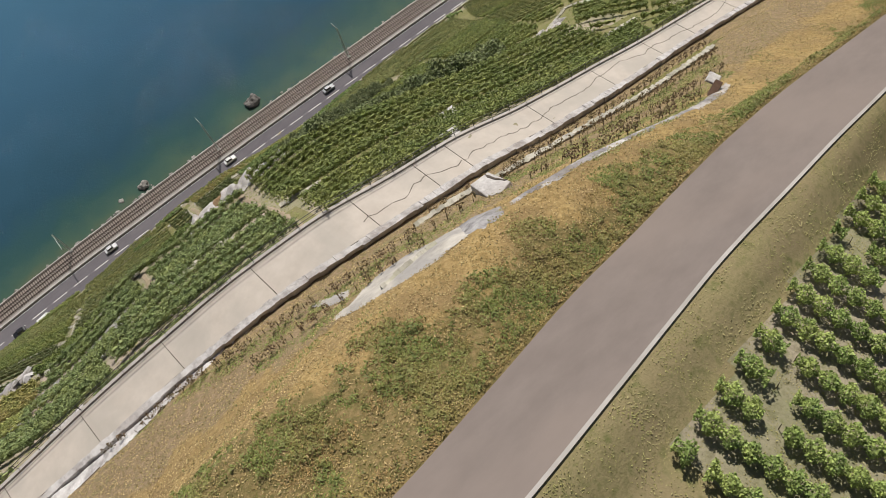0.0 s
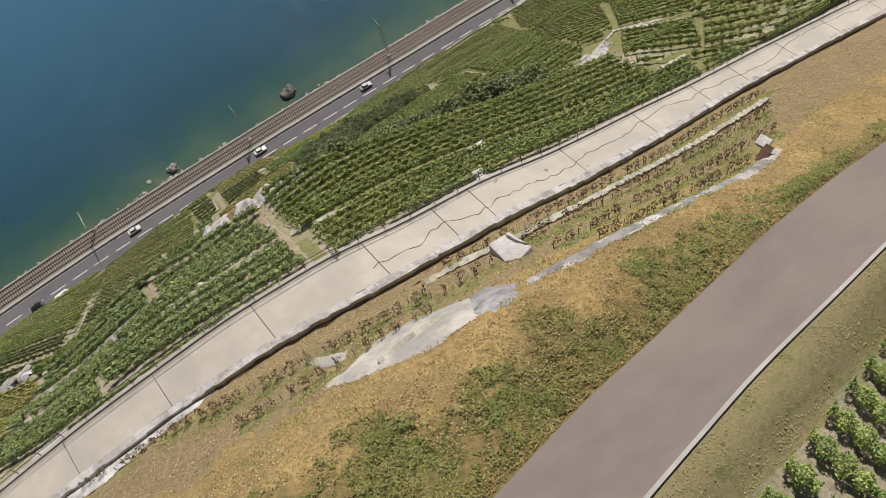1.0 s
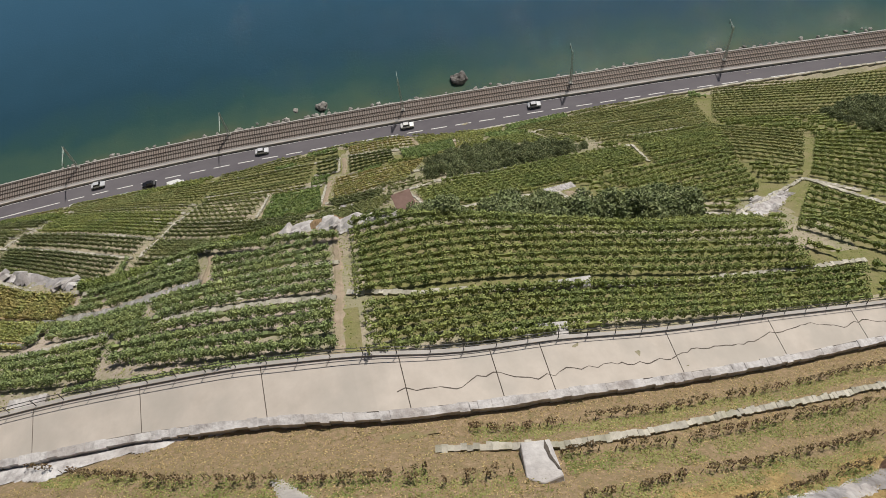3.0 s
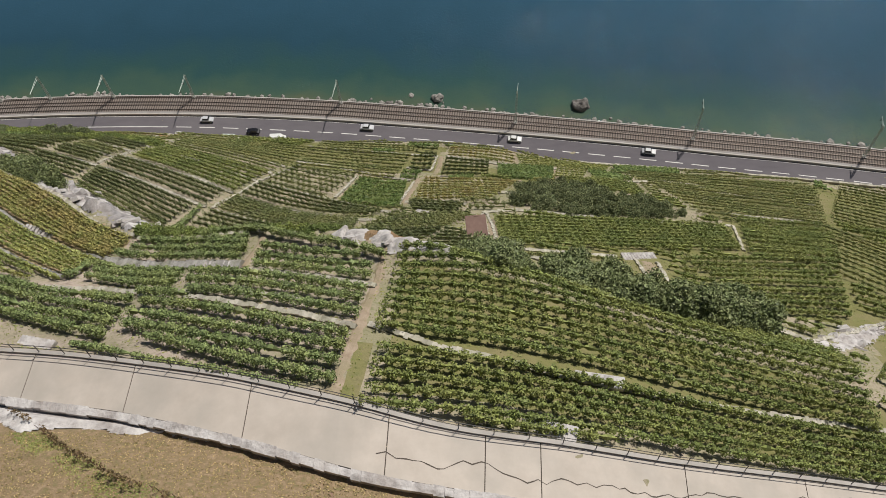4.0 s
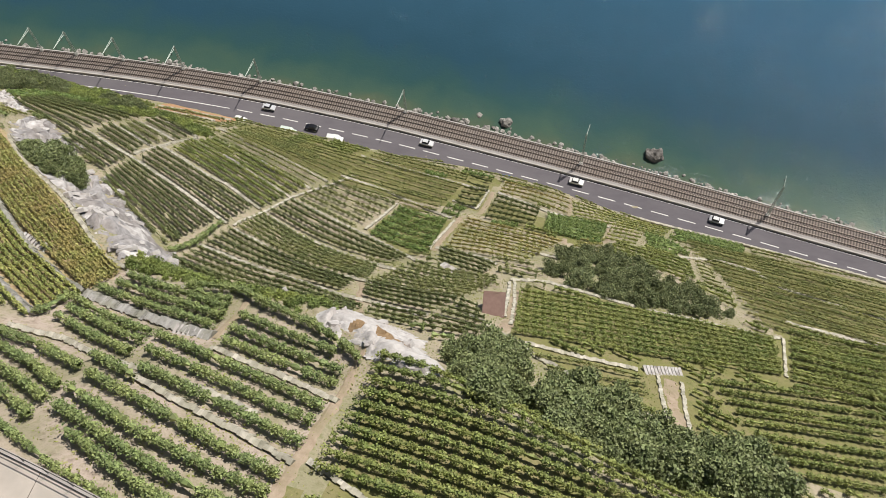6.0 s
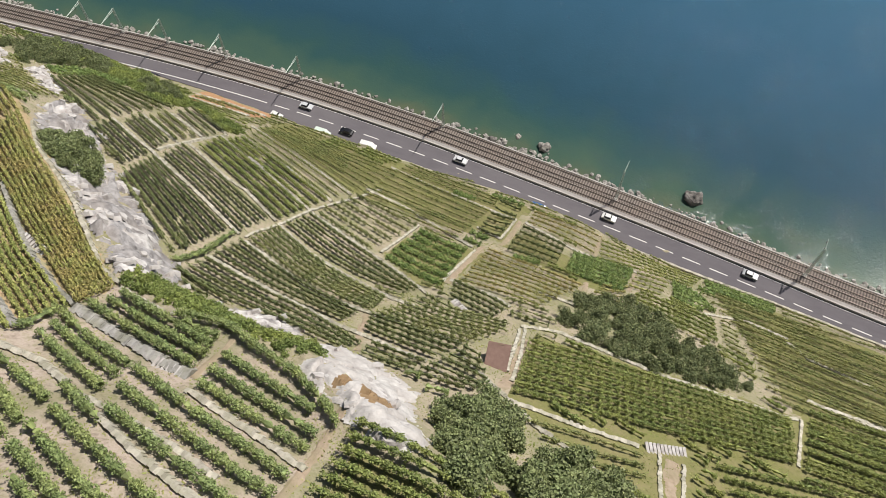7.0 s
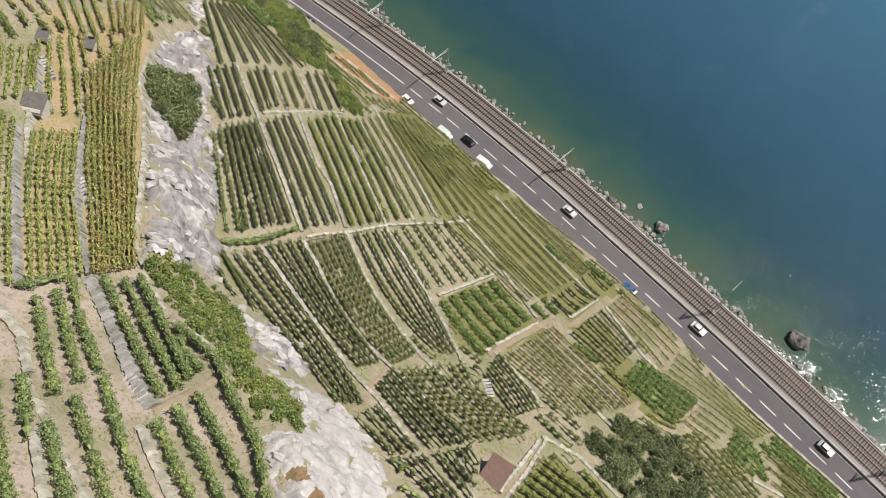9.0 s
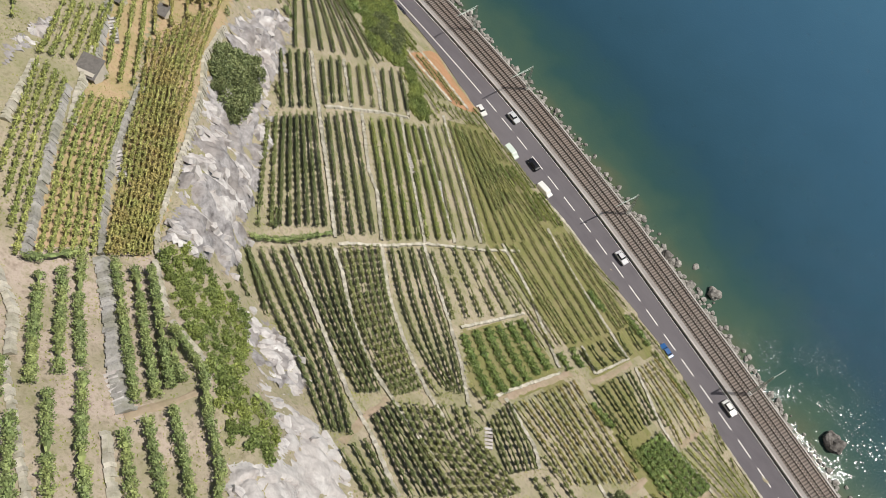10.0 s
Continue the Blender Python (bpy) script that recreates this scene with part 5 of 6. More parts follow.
terrace_wall(1.1, (13.5, 78.8), (25.2, 70.9), (35.4, 67.0), (45.7, 64.5), (53.9, 59.9), (56.3, 58.9))
terrace_wall(1.1, (10.5, 47.1), (16.5, 44.9), (25.2, 43.7), (31.8, 43.6), (44.6, 44.2), (62.7, 45.0))
terrace_wall(1.0, (56.0, 58.6), (73.9, 67.9), (78.0, 61.8))
terrace_wall(1.3, (-6.9, 51.3), (-2.0, 49.7), (2.9, 48.4), (6.7, 47.4), (9.6, 46.6))
terrace_wall(1.2, (-3.4, 56.6), (4.7, 54.7), (9.9, 53.4))
terrace_wall(0.8, (14.6, 28.8), (19.5, 27.6), (21.9, 27.1), (28.1, 27.2), (36.8, 28.1), (45.6, 28.5), (54.9, 29.0))
terrace_wall(0.6, (8.1, 22.9), (10.8, 22.9), (12.8, 22.7))
dirt_path(1.4, (5.3, 96.5), (5.2, 102.9), (6.0, 113.2))
dirt_path(1.2, (9.4, 128.2), (9.4, 120.1), (8.8, 115.4))
dirt_path(1.2, (25.5, 124.2), (25.8, 135.3))
dirt_path(1.0, (25.6, 104.7), (25.8, 111.6))
dirt_path(1.2, (33.3, 114.4), (34.1, 123.7))
dirt_path(1.6, (20.5, 87.6), (20.8, 80.5), (20.4, 74.5))
dirt_path(1.1, (9.7, 60.2), (9.8, 52.7), (9.7, 44.7), (9.4, 38.6))
terrace_wall(0.9, (-12.4, 64.9), (-8.0, 65.6), (-4.2, 64.8))
thicket("tree", (-50.4, 86.5), (-54.0, 90.8), (-51.0, 91.8), (-46.0, 88.3), (-41.5, 86.0), (-41.0, 83.8), (-45.0, 83.6), lift=0.7)
thicket("scrub", (-20.7, 67.2), (-21.6, 70.2), (-18.9, 71.7), (-14.6, 71.9), (-8.0, 68.9), (-3.2, 67.4), (0.8, 68.0), (4.2, 66.1), (2.3, 65.2), (1.8, 63.6), (-1.3, 64.4), (-3.8, 65.2), (-9.0, 65.9), (-12.9, 65.4), grow=0.8)
thicket("scrub", (-94.5, 135.0), (-92.5, 143.5), (-71.3, 132.6), (-49.3, 118.8), (-46.8, 121.8), (-64.7, 130.0), (-63.6, 124.3), (-67.1, 120.9))
thicket("bush", (-82.0, 131.5), (-79.0, 137.0), (-71.5, 132.0), (-66.0, 126.0), (-70.0, 124.0))
thicket("bush", (23.0, 96.0), (27.0, 107.0), (33.0, 109.0), (43.0, 104.5), (54.0, 99.5), (53.0, 94.5), (41.0, 91.9), (27.0, 92.7))
thicket("tree", (16.2, 62.5), (16.2, 68.5), (18.0, 71.0), (21.5, 71.5), (24.5, 67.5), (24.3, 61.5), (21.3, 57.8), (18.5, 59.5))
thicket("tree", (25.0, 61.1), (28.3, 66.7), (32.9, 66.8), (36.4, 64.4), (38.4, 62.8), (43.6, 64.3), (49.5, 66.2), (52.6, 62.5), (52.2, 60.2), (42.0, 56.8), (33.3, 56.2), (28.7, 57.0), grow=1.1)
thicket("bush", (-112.5, 127.1), (-120.9, 144.6), (-100.0, 141.4), (-88.7, 131.8), (-95.5, 127.2), (-97.3, 120.6))
thicket("bush", (104.3, 99.3), (120.7, 106.9), (122.5, 99.0), (102.1, 79.4), (101.4, 89.2))
thicket("scrub", (-129.0, 142.0), (-124.5, 146.0), (-105.1, 144.3), (-86.6, 137.7), (-95.2, 132.8), (-106.2, 134.9))

if UNDERGROWTH:
    undergrowth = new("undergrowth", quads_mesh("undergrowth", np.concatenate(UNDERGROWTH), LEAVES["scrub"]))
    tagged(undergrowth, "low tangled yellow-green scrub on the rocky slope", "undergrowth", kind="stuff")


GRASS_LINES = []


def sparse_vines(*points):
    GRASS_LINES.append(points)
    for a, b in zip(points, points[1:]):
        vine_row("sparse", a, b)




sparse_vines((17.0, 30.7), (22.0, 29.7), (30.6, 29.6), (38.9, 30.3), (48.7, 31.3), (58.1, 31.3))
sparse_vines((21.8, 26.5), (29.3, 26.1), (36.2, 26.7), (44.0, 27.2), (53.1, 27.6))
sparse_vines((21.8, 23.1), (27.1, 23.3), (34.0, 23.6), (40.7, 24.2), (49.4, 24.6))
sparse_vines((23.5, 20.6), (28.8, 20.8), (35.1, 21.4), (42.2, 22.3))
sparse_vines((12.6, 26.8), (14.7, 26.1), (17.2, 25.9), (18.7, 25.9))
sparse_vines((-14.5, 38.1), (-8.3, 34.7), (-2.8, 31.9), (0.9, 30.7), (5.0, 29.4), (9.0, 28.1), (13.9, 27.4))
sparse_vines((-1.2, 28.6), (2.9, 27.1), (6.2, 26.4), (9.5, 25.8), (13.0, 25.0))

# ---- bare rock ----
def edge_distance(x, y, poly):
    best = 1e9
    for a, b in zip(poly, poly[1:] + poly[:1]):
        ax, ay, bx, by = *a, *b
        t = max(0.0, min(1.0, ((x - ax) * (bx - ax) + (y - ay) * (by - ay)) / ((bx - ax) ** 2 + (by - ay) ** 2 + 1e-9)))
        best = min(best, math.hypot(x - ax - t * (bx - ax), y - ay - t * (by - ay)))
    return best


def ledge_mesh(seed):
    """An angular slab of split rock."""
    r = random.Random(seed)
    bm = bmesh.new()
    n = r.choice((5, 6, 7))
    ring = [(math.cos(2 * math.pi * k / n) * r.uniform(0.7, 1.25), math.sin(2 * math.pi * k / n) * r.uniform(0.7, 1.25)) for k in range(n)]
    low = [bm.verts.new((a * 1.1, b * 1.1, -0.3)) for a, b in ring]
    top = [bm.verts.new((a, b, 0.32 + 0.16 * a + r.uniform(-0.07, 0.07))) for a, b in ring]
    bm.faces.new(top)
    for k in range(n):
        bm.faces.new((low[k], low[(k + 1) % n], top[(k + 1) % n], top[k]))
    bmesh.ops.recalc_face_normals(bm, faces=bm.faces[:])
    return bm_mesh("ledge", bm, WHITE_ROCK if seed % 3 else PALE_ROCK)


LEDGES = [ledge_mesh(k) for k in range(10)]


def rock_face(label, mat, bulge, grain, seed, *poly, blocks=0.35, stain=(), smooth=False, below=None, ledges=0.28):
    """A face of broken, layered rock inside an outline of the plan; blocks: the share of pale broken blocks."""
    poly = list(poly)
    TAKEN.append(poly)
    step = 0.14 if smooth else 0.2 if below is not None else 0.32
    xs = np.arange(min(p[0] for p in poly), max(p[0] for p in poly), step)
    ys = np.arange(min(p[1] for p in poly), max(p[1] for p in poly), step)
    index, verts, faces, kind, slots = {}, [], [], [], []
    off = Vector((seed * 13.1, seed * 5.7, seed * 2.9))
    for i, x in enumerate(xs):
        for j, y in enumerate(ys):
            wob = (0.3 if smooth else 0.7) * noise.noise(Vector((x * 0.5, y * 0.5, seed)))
            if not inside((x + wob, y + wob), poly) or below is not None and y < np.interp(x, CREST_X, CREST_Y) + below:
                continue
            e = edge_distance(x, y, poly)
            p = Vector((x, y, 0)) * grain + off
            lump = noise.noise(p * 0.12) + 0.6 * noise.noise(p * 0.33)
            bent = p + 0.6 * noise.noise_vector(p * 0.5)
            near = noise.voronoi(Vector((bent.x * 0.42, bent.y * 0.75, 0.3)))
            seat = near[1][0]
            lift = noise.cell(seat * 7.7)
            tilt = noise.cell_vector(seat * 5.3)
            gap = min(1.0, (near[0][1] - near[0][0]) * 5)
            local = Vector((bent.x * 0.42, bent.y * 0.75, 0.3)) - seat
            h = bulge * min(1.0, e / 2.0) * (0.7 + 0.5 * lump) + min(1, e) * (0.45 * bulge * lift + 0.9 * bulge * (local.x * tilt.x + local.y * tilt.y) - 0.35 * bulge * (1 - gap))
            if smooth:
                h = bulge * min(1.0, e / 1.0) * (0.8 + 0.3 * lump)
            h += (0.03 if smooth else 0.12) * noise.noise(p * 2.1)
            index[i, j] = len(verts)
            verts.append((x + 0.1 * noise.noise(p), y + 0.62 * h, float(ground(x, y)) + 0.75 * h))
            slot = 1 if (noise.cell(seat * 3.1) + 1) / 2 < blocks + 0.3 * noise.noise(p * 0.2) else 0
            if any(math.hypot(x - sx, (y - sy) * 1.3) < r * (1 + 0.5 * noise.noise(p * 0.9)) for sx, sy, r in stain):
                slot = 2
            kind.append(slot)
    for i, j in index:
        if (i + 1, j) in index and (i, j + 1) in index and (i + 1, j + 1) in index:
            faces.append((index[i, j], index[i + 1, j], index[i + 1, j + 1], index[i, j + 1]))
            slots.append(kind[index[i, j]])
    ob = new("rock_outcrop", mesh_from("rock_outcrop", verts, faces, [mat, PALE_ROCK, STAIN], slots=slots))
    ob.data.polygons.foreach_set("use_smooth", [s == 0 for s in slots])
    if not smooth:
        r = random.Random(seed)
        seats = [k for k in range(len(verts)) if kind[k] < 2]
        for _ in range(min(70, int(len(verts) * step * step * ledges))):
            at = Vector(verts[r.choice(seats)])
            m = pose(at.x, at.y, at.z - 0.12, r.uniform(-62, -34), r.uniform(-14, 14), r.uniform(-35, 35))
            kx, ky = r.uniform(0.4, 1.25), r.uniform(0.3, 0.8)
            part("ledge", r.choice(LEDGES), ob, "", m @ Matrix.Diagonal((kx, ky, r.uniform(0.5, 1.1), 1)))
    return tagged(ob, label, "rock", "bare rocks of the slope")


rock_face("tall bare grey limestone cliff with pale broken ledges", ROCK, 1.35, 1.0, 1, (-65.8, 97.4), (-70.0, 104.9), (-64.4, 103.8), (-55.5, 97.9), (-52.0, 94.8), (-47.6, 91.0), (-41.7, 88.7), (-35.2, 84.1), (-25.3, 76.6), (-20.0, 72.8), (-20.4, 70.1), (-22.3, 67.7), (-31.7, 73.8), (-41.8, 80.5), (-49.9, 85.4), (-56.3, 90.1), blocks=0.3)
rock_face("pale grey rock outcrop above the lower vines", ROCK, 0.7, 1.2, 2, (-18.9, 71.8), (-16.8, 72.6), (-14.9, 73.4), (-12.4, 74.7), (-8.2, 74.5), (-3.7, 72.9), (-3.8, 70.4), (-7.4, 69.5), (-11.3, 70.3), blocks=0.5, below=0.4)
rock_face("broad white rock slope with brown stains beside the scrub", WHITE_ROCK, 0.55, 1.2, 3, (-6.6, 69.1), (-3.0, 70.3), (-0.1, 72.2), (3.6, 72.7), (8.6, 71.4), (12.7, 69.2), (14.0, 64.5), (16.8, 61.8), (18.0, 59.5), (16.5, 57.2), (11.4, 58.4), (8.9, 60.1), (5.1, 61.8), (2.9, 63.2), (4.0, 65.5), (4.2, 66.5), (0.8, 68.0), blocks=0.12, below=-4.0, ledges=0.1, stain=((11.1, 62.5, 1.25), (7.9, 62.7, 0.9), (15.2, 66.9, 0.8)))
rock_face("grey rock rib at the top of the vineyard", ROCK, 0.7, 1.0, 4, (-47.9, 64.1), (-51.9, 67.6), (-54.6, 71.0), (-52.3, 70.2), (-47.9, 66.7), (-44.2, 62.7))
rock_face("jagged pale rock crags above the vines", PALE_ROCK, 1.0, 1.0, 14, (-112.4, 122.5), (-112.1, 126.3), (-103.9, 121.5), (-95.0, 114.5), (-96.4, 111.7), blocks=0.6)
rock_face("small pale crag between the vine plots", PALE_ROCK, 0.9, 1.0, 15, (-94.1, 117.6), (-92.7, 120.7), (-78.4, 112.3), (-73.7, 107.0), (-79.5, 108.9), blocks=0.6)
rock_face("low white rock ledge in the vines", PALE_ROCK, 0.5, 1.2, 5, (59.7, 61.3), (66.0, 64.8), (71.8, 67.2), (66.0, 61.0), (59.9, 57.6), (56.0, 58.9), blocks=0.7)
rock_face("smooth cream-white rock slab on the dry slope", SLAB, 0.3, 0.7, 7, (4.6, 25.5), (6.4, 25.6), (9.1, 26.0), (11.5, 25.7), (14.1, 24.4), (15.6, 23.1), (13.8, 20.1), (10.7, 20.2), (8.3, 21.7), (5.8, 23.6), smooth=True, blocks=0)
rock_face("rough grey rock slab on the dry slope", ROCK, 0.3, 1.0, 8, (14.8, 23.6), (16.5, 23.3), (17.5, 21.3), (16.4, 19.6), (14.4, 19.3), (13.5, 20.7), smooth=True, blocks=0)
rock_face("thin pale rock strip on the dry slope", SLAB, 0.2, 1.0, 9, (4.4, 29.6), (5.9, 28.9), (7.5, 27.3), (6.7, 26.3), (5.1, 27.4), smooth=True, blocks=0)
rock_face("flat rough grey rocks between the sparse vines", ROCK, 0.3, 1.2, 10, (17.3, 20.0), (20.3, 19.3), (24.2, 19.0), (28.2, 19.2), (33.2, 19.8), (37.2, 19.6), (41.6, 20.2), (45.5, 21.3), (46.9, 22.6), (44.1, 22.3), (40.2, 21.4), (35.0, 21.0), (28.6, 20.5), (24.2, 20.3), (20.5, 20.4), (17.7, 20.8), blocks=0.5, smooth=True)
rock_face("bare brown earth ledge above the path wall", BROWN_SOIL, 0.2, 1.0, 12, (9.9, 31.9), (15.2, 31.3), (15.3, 30.5), (11.1, 31.0), smooth=True, blocks=0)


edge_x = [-40 + 2.5 * i for i in range(18)]
rock_face("rough white rock lip along the uphill edge of the path", PALE_ROCK, 0.75, 1.5, 13, *[(x, PATH_IN(x) - 0.5) for x in edge_x], *[(x, PATH_IN(x) - 0.6 - (1.1 + 0.5 * math.sin(x * 0.9) + 0.9 * max(0.0, min(1.0, -x / 15))) * min(1.0, (3.0 - x) / 14)) for x in reversed(edge_x)], blocks=0.75, smooth=True)


def concrete_block(x, y, turn):
    """A broken concrete housing, wider below, with a dark jagged plate along one side for its opening."""
    root = tagged(new("concrete_block"), "cracked white concrete block with a dark jagged plate standing for an opening", "concrete block")
    root.matrix_basis = pose(x, y, float(ground(x, y)) - 0.35, -24, 0, turn)
    r = random.Random(6)
    bm = bmesh.new()
    low = [(-1.0, 1.3), (0.75, 1.5), (1.35, -1.2), (0.2, -1.7), (-0.75, -1.3)]
    foot = [bm.verts.new((a * 1.08, b * 1.08, 0)) for a, b in low]
    top = [bm.verts.new((a, b, 0.85 + r.uniform(-0.06, 0.06))) for a, b in low]
    bm.faces.new(top[::-1])
    for k in range(5):
        bm.faces.new((foot[k], foot[(k + 1) % 5], top[(k + 1) % 5], top[k]))
    bmesh.ops.recalc_face_normals(bm, faces=bm.faces[:])
    part("block", bm_mesh("block", bm, WHITE_ROCK, 0.05), root)
    # no hole is cut: the opening's shade is the colour of this raised plate
    bm = bmesh.new()
    edge = [(0.42, 1.45), (0.62, 0.9), (0.72, 0.35), (0.95, -0.2), (1.28, -0.85), (1.08, -0.75), (0.9, -0.35), (0.62, 0.05), (0.5, 0.5), (0.36, 0.85)]
    under, over = [bm.verts.new((a, b, 0.8)) for a, b in edge], [bm.verts.new((a, b, 0.91)) for a, b in edge]
    bm.faces.new(over)
    for k in range(len(edge)):
        bm.faces.new((under[k], under[(k + 1) % len(edge)], over[(k + 1) % len(edge)], over[k]))
    bmesh.ops.recalc_face_normals(bm, faces=bm.faces[:])
    part("opening", bm_mesh("opening", bm, CRACK), root, "dark jagged plate standing for an opening")
    return root


concrete_block(20.2, 25.8, -14)


def cistern(x, y, turn):
    """A small sunken dark brown box with a white slab at its end."""
    root = tagged(new("cistern"), "small dark brown box beside a broken white slab", "cistern")
    root.matrix_basis = pose(x, y, float(ground(x, y)) - 0.3, 0, 0, turn)
    # solid box in place of a brown recess; a cistern is only assumed
    part("tank", bm_mesh("tank", box(2.6, 0.7, 1.0, (0, 0, -0.2), (16, 0, 0)), DARK_BROWN, 0.03), root)
    part("cap", bm_mesh("cap", box(1.3, 1.2, 0.2, (1.6, 0.4, 0.35), (12, 4, 0), taper=0.85), WHITE_ROCK, 0.04), root, "cracked white capping slab")
    return root


cistern(43.2, 22.0, 14)


# ---- steps, huts and small walls ----
def stone_steps(a, b, wide=1.0, rise=0.2):
    """A flight of stone steps between two points of the plan."""
    a, b = Vector(a), Vector(b)
    n = max(4, int((b - a).length / 0.5))
    t = (b - a).normalized()
    root = tagged(new("stone_steps"), "narrow flight of worn pale stone steps between terraces", "steps", "terrace steps")
    for k in range(n):
        p = a.lerp(b, (k + 0.5) / n)
        part("step", bm_mesh("step", box(0.34, wide, 0.45, (p.x, p.y, float(ground(p.x, p.y)) - 0.08), (0, 0, math.degrees(math.atan2(t.y, t.x)))), PALE_ROCK), root)
    return root


for a, b in (((-55.3, 76.5), (-51.1, 75.1)), ((-35.3, 68.7), (-31.4, 67.7)), ((-8.9, 58.7), (-5.0, 58.2)), ((8.1, 91.8), (10.7, 89.5)), ((-38.7, 110.5), (-34.5, 108.8)), ((-33.2, 113.4), (-28.7, 110.8)), ((38.0, 75.1), (43.2, 77.3)), ((-18.6, 45.5), (-14.2, 44.0))):
    stone_steps(a, b, 1.5 if a[0] > 30 else 1.1)


def hut(label, x, y, turn, sx, sy, high, roof_mat, pitch, drop=0.0):
    """A small vineyard hut with a single sloping roof."""
    z = float(ground(x, y)) - 0.6
    root = tagged(new("vineyard_hut"), label, "hut", "vineyard huts")
    root.matrix_basis = pose(x, y, z, 0, 0, turn)
    part("wall", bm_mesh("wall", box(sx, sy, high), PLASTER), root)
    part("roof", bm_mesh("roof", box(sx + 0.5, sy + 0.5, 0.12, (0, 0, high + 0.05), (pitch, 0, 0)), roof_mat, 0.02), root)
    d = part("door", bm_mesh("door", box(0.8, 0.06, 1.8, (0.2, sy / 2 + 0.02, 0.5)), WOOD), root, "weathered wooden door")
    part("handle", bm_mesh("handle", box(0.12, 0.05, 0.04, (0.48, sy / 2 + 0.06, 1.3)), DARK_STEEL), d)
    return root


hut("small pale hut with a flat brown sheet roof", 18.3, 79.8, 8, 2.4, 3.4, 1.9, ROOF, 6)
hut("old stone hut with a grey slate roof by a wall", -46.0, 70.9, 30, 2.4, 2.2, 1.8, SLATE, 16)
hut("tiny stone shelter with a grey slab roof", -57.5, 83.2, 30, 1.2, 1.2, 1.6, SLATE, 14)
hut("tiny stone shelter at the foot of a terrace", -58.8, 78.7, 30, 1.2, 1.3, 1.6, SLATE, 14)

for pts, w in ((((21.0, 77.0), (20.6, 83.5), (19.6, 90.5)), 0.9), (((-50.0, 72.6), (-44.0, 69.0), (-38.5, 66.0)), 1.3)):
    terrace_wall(w, *pts)

# stone-lined runnel below the steps
for side in (-0.9, 0.9):
    terrace_wall(0.9, (41.3 + 1.7 * side, 75.2), (41.2 + 1.5 * side, 70.0), (41.6 + 1.3 * side, 65.5))
dirt_path(2.0, (41.3, 75.0), (41.2, 70.0), (41.6, 65.5))


def flat_stone(x, y, sx, sy, turn, label):
    ob = part("stone_landing", bm_mesh("stone_landing", box(sx, sy, 0.5, (0, 0, -0.2)), PALE_ROCK, 0.05), m=pose(x, y, float(ground(x, y)) + 0.15, 0, 0, turn))
    return tagged(ob, label, "stone landing", "stone landings")


flat_stone(24.4, 37.6, 3.9, 1.3, -12, "pale concrete landing beside the railing")
flat_stone(29.0, 44.0, 4.0, 1.1, -8, "pale stone landing on a terrace wall")

# red earth patch beside the lakeside road
earth = new("ground_patch", ribbon("red_earth", -76, -55, lambda x: np.interp(x, (-76, -70, -56, -55), (143.0, 131.8, 134.5, 137.5)), lambda x: ROAD_IN(x) - 0.5, lambda x, y: float(ground(x, y)) + 0.12, RED_EARTH, 0.4, 0.8, 8))
tagged(earth, "bare reddish earth patch beside the lakeside road", "earth patch", kind="structure")
terrace_wall(0.7, (-71.0, 133.0), (-63.5, 133.6), (-56.5, 134.6))
terrace_wall(0.7, (-73.5, 138.5), (-65.0, 139.0), (-55.5, 138.8))
roadside = new("wall_roadside", wall_along("wall_roadside", -58, 200, shift(ROAD_IN, -0.35), 0.45, lambda x: ROAD_Z + 0.5, STONE, 1.1, 6, 0.1))
tagged(roadside, "low weathered stone wall along the landward road edge", "wall", kind="structure")


# ---- grasses of the upper slope ----
def blades(name, label, count, chance, size, mat, seed, x0=-40, x1=75, y0=-6, y1=36, tall=None):
    r = np.random.default_rng(seed)
    x, y = r.uniform(x0, x1, count), r.uniform(y0, y1, count)
    keep = r.uniform(0, 1, count) < chance(x, y)
    x, y = x[keep], y[keep]
    z = ground(x, y) + size * r.uniform(0.1, 0.7, len(x))
    if tall is not None:
        z = z + tall(x, y) * r.uniform(0, 1, len(x)) ** 0.7
    q = leaves_at(np.column_stack([x, y, z]), size, 0.4, 0.45)
    ob = new(name, quads_mesh(name, q, mat))
    return tagged(ob, label, "grass", kind="stuff")


def rough(x, y, scale, seed):
    return np.array([noise.noise(Vector((a * scale, b * scale, seed))) for a, b in zip(x, y)])




def tabled(f):
    xs = np.linspace(-45, 80, 250)
    ys = np.array([f(v) for v in xs])
    return lambda x: np.interp(x, xs, ys)


band_low, p_in, u_in, u_out = (tabled(f) for f in (BAND_LOW, PATH_IN, UPPER_IN, UPPER_OUT))


def tuft(x, y):
    """Height of the weeds: knee-high clumps with low gaps between them."""
    return np.clip(0.16 + 0.55 * rough(x, y, 0.55, 21.0) + 0.4 * rough(x, y, 1.7, 23.0), 0.02, 0.6)


def weed_band(x, y):
    n = rough(x, y, 0.28, 1.0) + 0.5 * rough(x, y, 0.9, 4.0)
    inner = (y > u_out(x) + 0.35) & (y < band_low(x) + 2.5 * n + 0.8)
    lush = np.clip(0.02 + 1.5 * n + 0.9 * rough(x, y, 1.7, 23.0) + 0.75 * np.exp(-((y - band_low(x) + 2.2) / 1.9) ** 2), 0.03, 1)
    return np.where(inner, lush, np.where((y > band_low(x)) & (y < p_in(x) - 1.5), np.clip(n - 0.3, 0, 0.1), 0))


